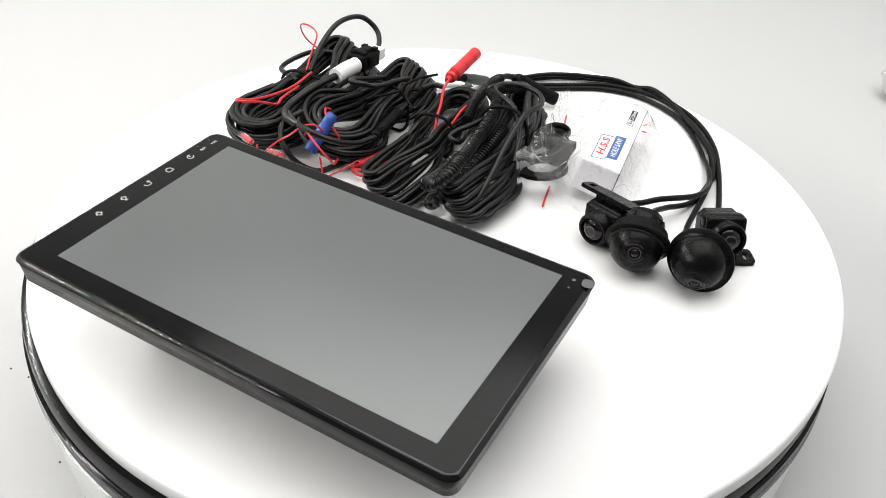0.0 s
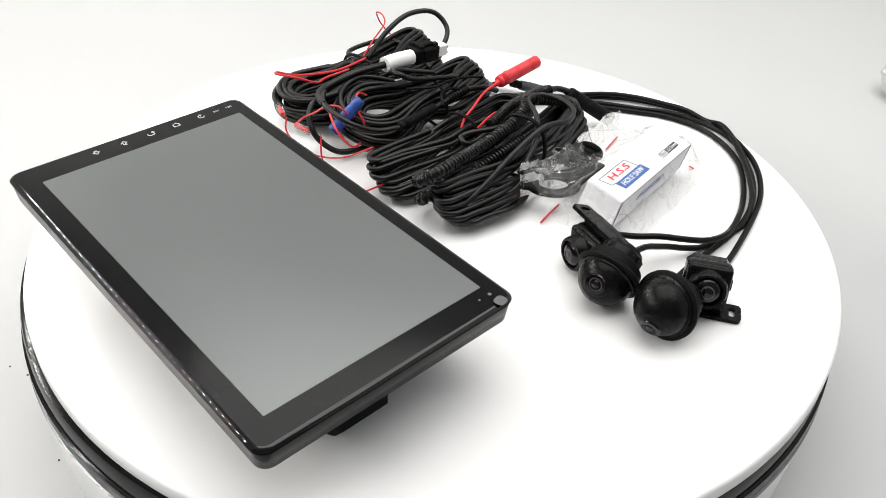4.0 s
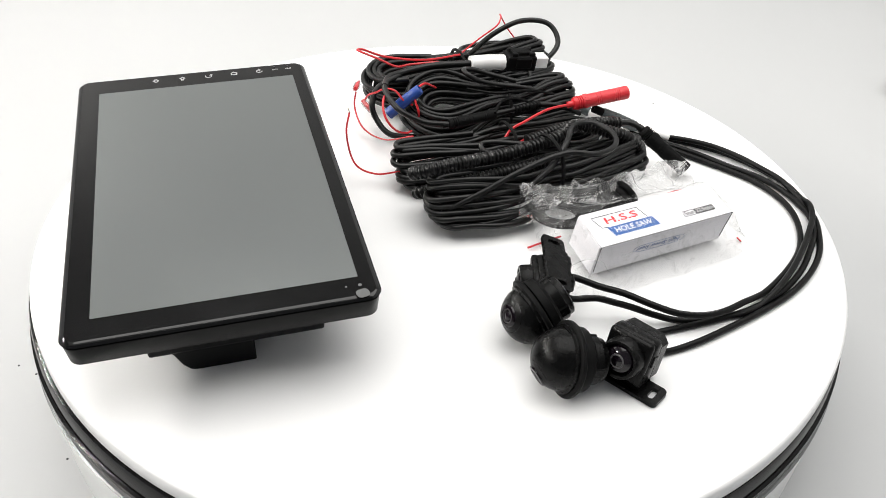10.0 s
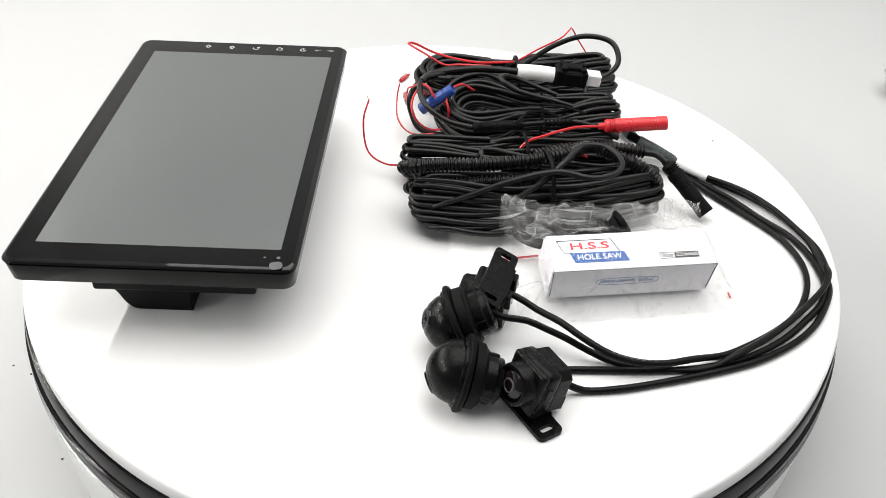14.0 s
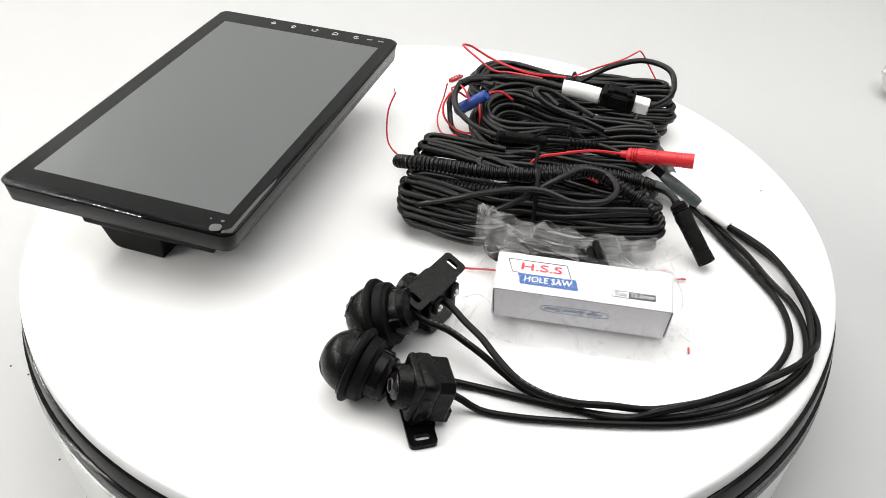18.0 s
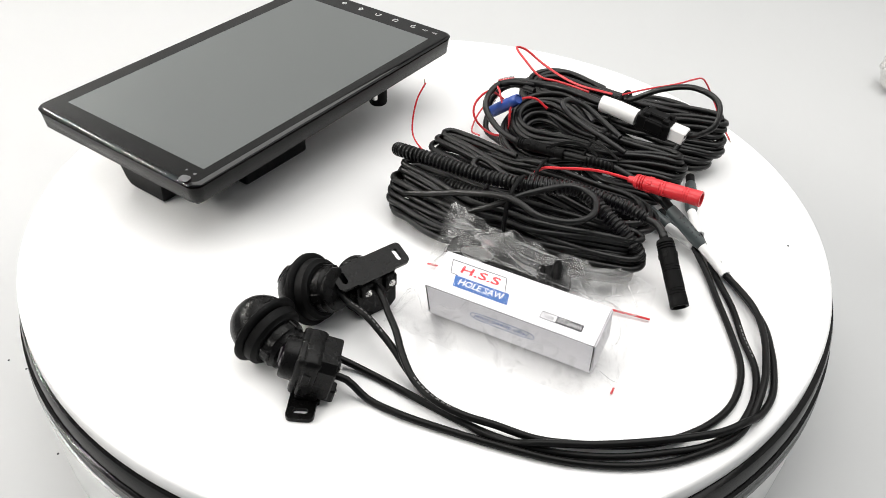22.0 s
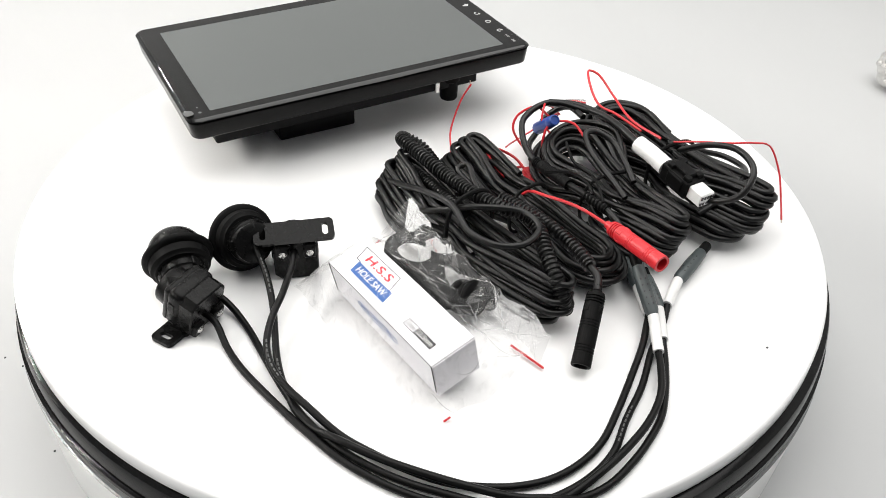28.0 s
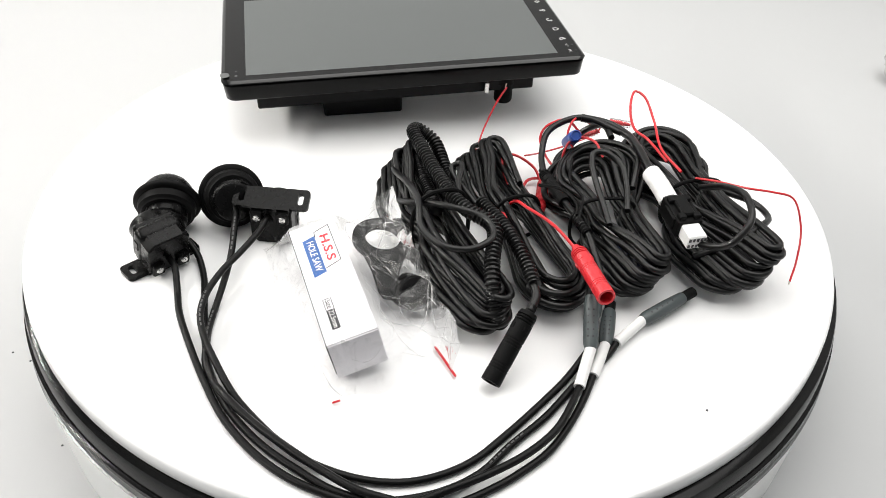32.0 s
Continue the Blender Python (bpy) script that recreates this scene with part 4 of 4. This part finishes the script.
h.wire([(-0.0040, 0.0580, 0.0180), (-0.0032, 0.0680, 0.0300), (-0.0010, 0.0800, 0.0330), (0.0010, 0.1030, 0.0350), (0.0054, 0.1267, 0.0330)], r=0.0010)
h.wire([(-0.0347, -0.0076, 0.0140), (-0.0498, -0.0173, 0.0090), (-0.0611, -0.0245, 0.0140), (-0.0714, -0.0233, 0.0340), (-0.0742, -0.0175, 0.0472)], r=0.00065)
h.add("wire_end", tube([(-0.0736, -0.0181, 0.0472), (-0.0745, -0.0185, 0.0500)], 0.0004, 5), COPPER, "bare wire end")
h.wire([(-0.0560, 0.0400, 0.0070), (-0.0600, 0.0290, 0.0110), (-0.0540, 0.0170, 0.0170), (-0.0440, 0.0150, 0.0200), (-0.0330, 0.0260, 0.0200), (-0.0250, 0.0400, 0.0180)], r=0.0010)
h.wire([(0.006, 0.066, 0.024), (0.0155, 0.0780, 0.0330), (0.0220, 0.0900, 0.0310), (0.0200, 0.1030, 0.0220)], r=0.0010)

round_plug(h, (-0.0330, 0.0620, 0.0070), (-0.0575, 0.0410, 0.0055), 0.0040, RED, "red_plug", "bright red round plug")
h.wire([(-0.0560, 0.0420, 0.0060), (-0.0610, 0.0350, 0.0050), (-0.0550, 0.0300, 0.0040), (-0.0460, 0.0340, 0.0040), (-0.0380, 0.0420, 0.0060)], r=0.0010)

# hank with the inline joint
h = Hank("cable_hank", (-0.046, 0.098), "black cable hank with an inline joint and blue terminals")
h.cable(hank_path((-0.090, 0.038), (-0.016, 0.160), (("loop", 0.034, 0.007, 0.32, 0.10), ("fan", 0.036, -0.010, 0.010, 0.008, 0.0090)), 0.0185, 0.036, 20, 0.0020, 7, tie_at=0.55), 0.0020)
h.add("cable_tie", tie_band((-0.042, 0.106), (0.084, 0.128), 0.0195, 0.036, 0.0011), RUBBER)
for tail in ([(-0.028, 0.098, 0.040), (-0.032, 0.084, 0.042), (-0.048, 0.070, 0.044)], [(-0.028, 0.098, 0.040), (-0.018, 0.106, 0.042), (-0.004, 0.116, 0.041)]):
    h.add("tie_tail", tube(glide(tail, 0.003), 0.0010, 5), RUBBER)
h.cable([(-0.026, 0.122, 0.034), (-0.035, 0.108, 0.038), (-0.042, 0.097, 0.0405), (-0.0505, 0.0845, 0.0450), (-0.0565, 0.0790, 0.0495), (-0.0635, 0.0825, 0.0490), (-0.066, 0.0940, 0.0450), (-0.058, 0.1060, 0.0400), (-0.044, 0.1200, 0.0350)], 0.0020)
h.cable([(-0.108, 0.060, 0.036), (-0.096, 0.034, 0.040), (-0.074, 0.026, 0.034), (-0.058, 0.036, 0.026), (-0.046, 0.050, 0.0235)], 0.0022)
round_plug(h, (-0.046, 0.050, 0.0235), (-0.031, 0.083, 0.0255), 0.0040, RUBBER, "inline_joint", "black inline joint")
h.add("strain_relief", corrugated([(-0.0245, 0.0975, 0.0265), (-0.0205, 0.1060, 0.0273), (-0.0161, 0.1155, 0.0280)], 0.0032, 0.0028), RUBBER)
h.cable([(-0.032, 0.081, 0.0255), (-0.0161, 0.1155, 0.0280), (-0.006, 0.132, 0.024), (0.000, 0.146, 0.016)], 0.0022)
sleeve_terminal(h, (-0.0745, 0.0490, 0.0410), (-0.0890, 0.0312, 0.0215), 0.0044, BLUE, "blue_terminal", "blue crimp terminal")
h.wire([(-0.1243, 0.0301, 0.0260), (-0.1243, 0.0281, 0.0160), (-0.1056, 0.0195, 0.0080), (-0.0782, 0.0171, 0.0100), (-0.0552, 0.0238, 0.0200)], r=0.00065)
h.wire([(-0.1187, 0.0338, 0.0200), (-0.1100, 0.0305, 0.0290), (-0.1020, 0.0302, 0.0340), (-0.0929, 0.0325, 0.0400), (-0.0853, 0.0350, 0.0400), (-0.0800, 0.0375, 0.0340), (-0.0780, 0.0450, 0.0280)], r=0.00075)
h.wire([(-0.0930, 0.0380, 0.0300), (-0.0895, 0.0290, 0.0375), (-0.0871, 0.0247, 0.0370), (-0.0795, 0.0180, 0.0310), (-0.0743, 0.0185, 0.0240), (-0.0725, 0.0280, 0.0140), (-0.0711, 0.0371, 0.0120), (-0.0711, 0.0431, 0.0160), (-0.0704, 0.0439, 0.0260), (-0.0751, 0.0443, 0.0340), (-0.0793, 0.0508, 0.0385), (-0.0811, 0.0605, 0.0390), (-0.0790, 0.0700, 0.0330)], r=0.00085)
h.cable([(-0.0560, 0.0560, 0.0080), (-0.0726, 0.0388, 0.0060), (-0.0843, 0.0275, 0.0080), (-0.0976, 0.0273, 0.0140), (-0.1043, 0.0286, 0.0220), (-0.1092, 0.0363, 0.0300), (-0.1082, 0.0450, 0.0345), (-0.0980, 0.0600, 0.0360)], 0.0022)
for p, q in (((-0.1290, 0.0335, 0.0255), (-0.1381, 0.0449, 0.0245)), ((-0.1188, 0.0321, 0.0200), (-0.1060, 0.0284, 0.0190))):
    h.add("wire_terminal", tube([p, Vector(p).lerp(Vector(q), 0.5), q], [0.0015, 0.0018, 0.0010], 8), RED, "red crimp terminal in a clear sleeve")
    sl = h.add("clear_sleeve", tube([p, Vector(p).lerp(Vector(q), 0.3), Vector(p).lerp(Vector(q), 1.05)], [0.0022, 0.0026, 0.0025], 10, caps=False), FILM, "clear sleeve")
    sl.visible_shadow = False
sleeve_terminal(h, (-0.0300, 0.1240, 0.0190), (-0.0190, 0.1420, 0.0170), 0.0040, BLUE, "blue_terminal", "blue crimp terminal")

# hank with the white connector
h = Hank("cable_hank", (-0.112, 0.118), "black cable hank with a white connector and looped red wires")
h.cable(hank_path((-0.143, 0.048), (-0.0710, 0.1965), (("loop", 0.035, 0.003, 0.12, 0.30), ("fan", 0.037, -0.014, 0.012, 0.010, 0.0095)), 0.0185, 0.034, 20, 0.0020, 11), 0.0020)
h.cable([(-0.102, 0.130, 0.033), (-0.094, 0.150, 0.048), (-0.082, 0.170, 0.057), (-0.066, 0.184, 0.055), (-0.054, 0.182, 0.044), (-0.054, 0.166, 0.034), (-0.072, 0.146, 0.030)], 0.0021)
h.add("cable_tie", tie_band((-0.106, 0.1245), (0.074, 0.153), 0.0200, 0.033, 0.0013), RUBBER)
h.cable([(-0.0960, 0.0340, 0.0398), (-0.1070, 0.0480, 0.0380), (-0.1080, 0.0640, 0.0370), (-0.0950, 0.0850, 0.0405), (-0.0796, 0.1075, 0.0405)], 0.0028)
h.add("white_tube", tube(glide([(-0.0796, 0.1075, 0.0405), (-0.074, 0.119, 0.040), (-0.0670, 0.1320, 0.0385)], 0.004), 0.0058, 18), TAPE, "white tube")
d = Vector((0.0176, 0.0343, -0.004)).normalized()
cm = h.inv @ facing((-0.0610, 0.1460, 0.0375), d, 0)
part("connector_body", rbox(0.0150, 0.0120, 0.0240, 0.0012, 2, cm @ pose(0, 0, -0.002)), RUBBER, h.t, "black connector shell")
part("connector_latch", rbox(0.0080, 0.0040, 0.0160, 0.0008, 1, cm @ pose(0, 0.0068, -0.002)), RUBBER, h.t)
for x in (-0.0076, 0.0076):
    part("connector_rib", rbox(0.0020, 0.0080, 0.0130, 0.0005, 1, cm @ pose(x, 0.001, -0.001)), RUBBER, h.t)
for x, z in ((-0.0045, -0.0085), (0.0045, -0.0085), (-0.0045, 0.0060), (0.0045, 0.0060)):
    part("connector_clip", rbox(0.0042, 0.0030, 0.0046, 0.0005, 1, cm @ pose(x, 0.0072, z)), RUBBER, h.t)
wc = part("white_connector", rbox(0.0110, 0.0092, 0.0130, 0.0008, 1, cm @ pose(0, 0, 0.0145)), TAPE, h.t, "white multi-pin connector")
for i in range(5):
    for j in range(2):
        part("pin_hole", rbox(0.0013, 0.0020, 0.0006, 0, 1, cm @ pose(-0.0046 + i * 0.0023, -0.0022 + j * 0.0044, 0.02105)), LENS_RING, wc)
h.wire([(-0.0987, 0.1162, 0.0385), (-0.1119, 0.0902, 0.0375), (-0.1327, 0.0664, 0.0405), (-0.1400, 0.0500, 0.0490), (-0.1376, 0.0440, 0.0510), (-0.1247, 0.0513, 0.0469), (-0.1155, 0.0640, 0.0390), (-0.1147, 0.0765, 0.0370), (-0.1060, 0.1000, 0.0350)], r=0.0009)
h.wire([(-0.104, 0.124, 0.036), (-0.102, 0.140, 0.043), (-0.1000, 0.1600, 0.0500), (-0.1080, 0.1735, 0.0510), (-0.1158, 0.1815, 0.0480), (-0.1150, 0.1920, 0.0330), (-0.1050, 0.2000, 0.0190), (-0.0927, 0.2053, 0.0129)], r=0.00065)
h.cable([(-0.110, 0.118, 0.030), (-0.120, 0.136, 0.026), (-0.129, 0.153, 0.023), (-0.122, 0.168, 0.024), (-0.103, 0.174, 0.029), (-0.078, 0.171, 0.026), (-0.060, 0.160, 0.018)], 0.0020)
h.add("wire_end", tube([(-0.0927, 0.2053, 0.0129), (-0.0912, 0.2060, 0.0118)], 0.0004, 5), COPPER, "bare wire end")
h.add("yellow_terminal", tube([(-0.128, 0.117, 0.0195), (-0.132, 0.124, 0.0185)], 0.0024, 8), YELLOW, "yellow crimp terminal")


# ---------------------------------------------------------------- what turns
def motions():
    times = [k * 0.5 for k in range(65)]
    for ob in RIDERS:
        start = ob.matrix_basis.copy()
        walk(ob, [(t, pose(0, 0, 0, 0, 0, RATE * t) @ start) for t in times])


motions()
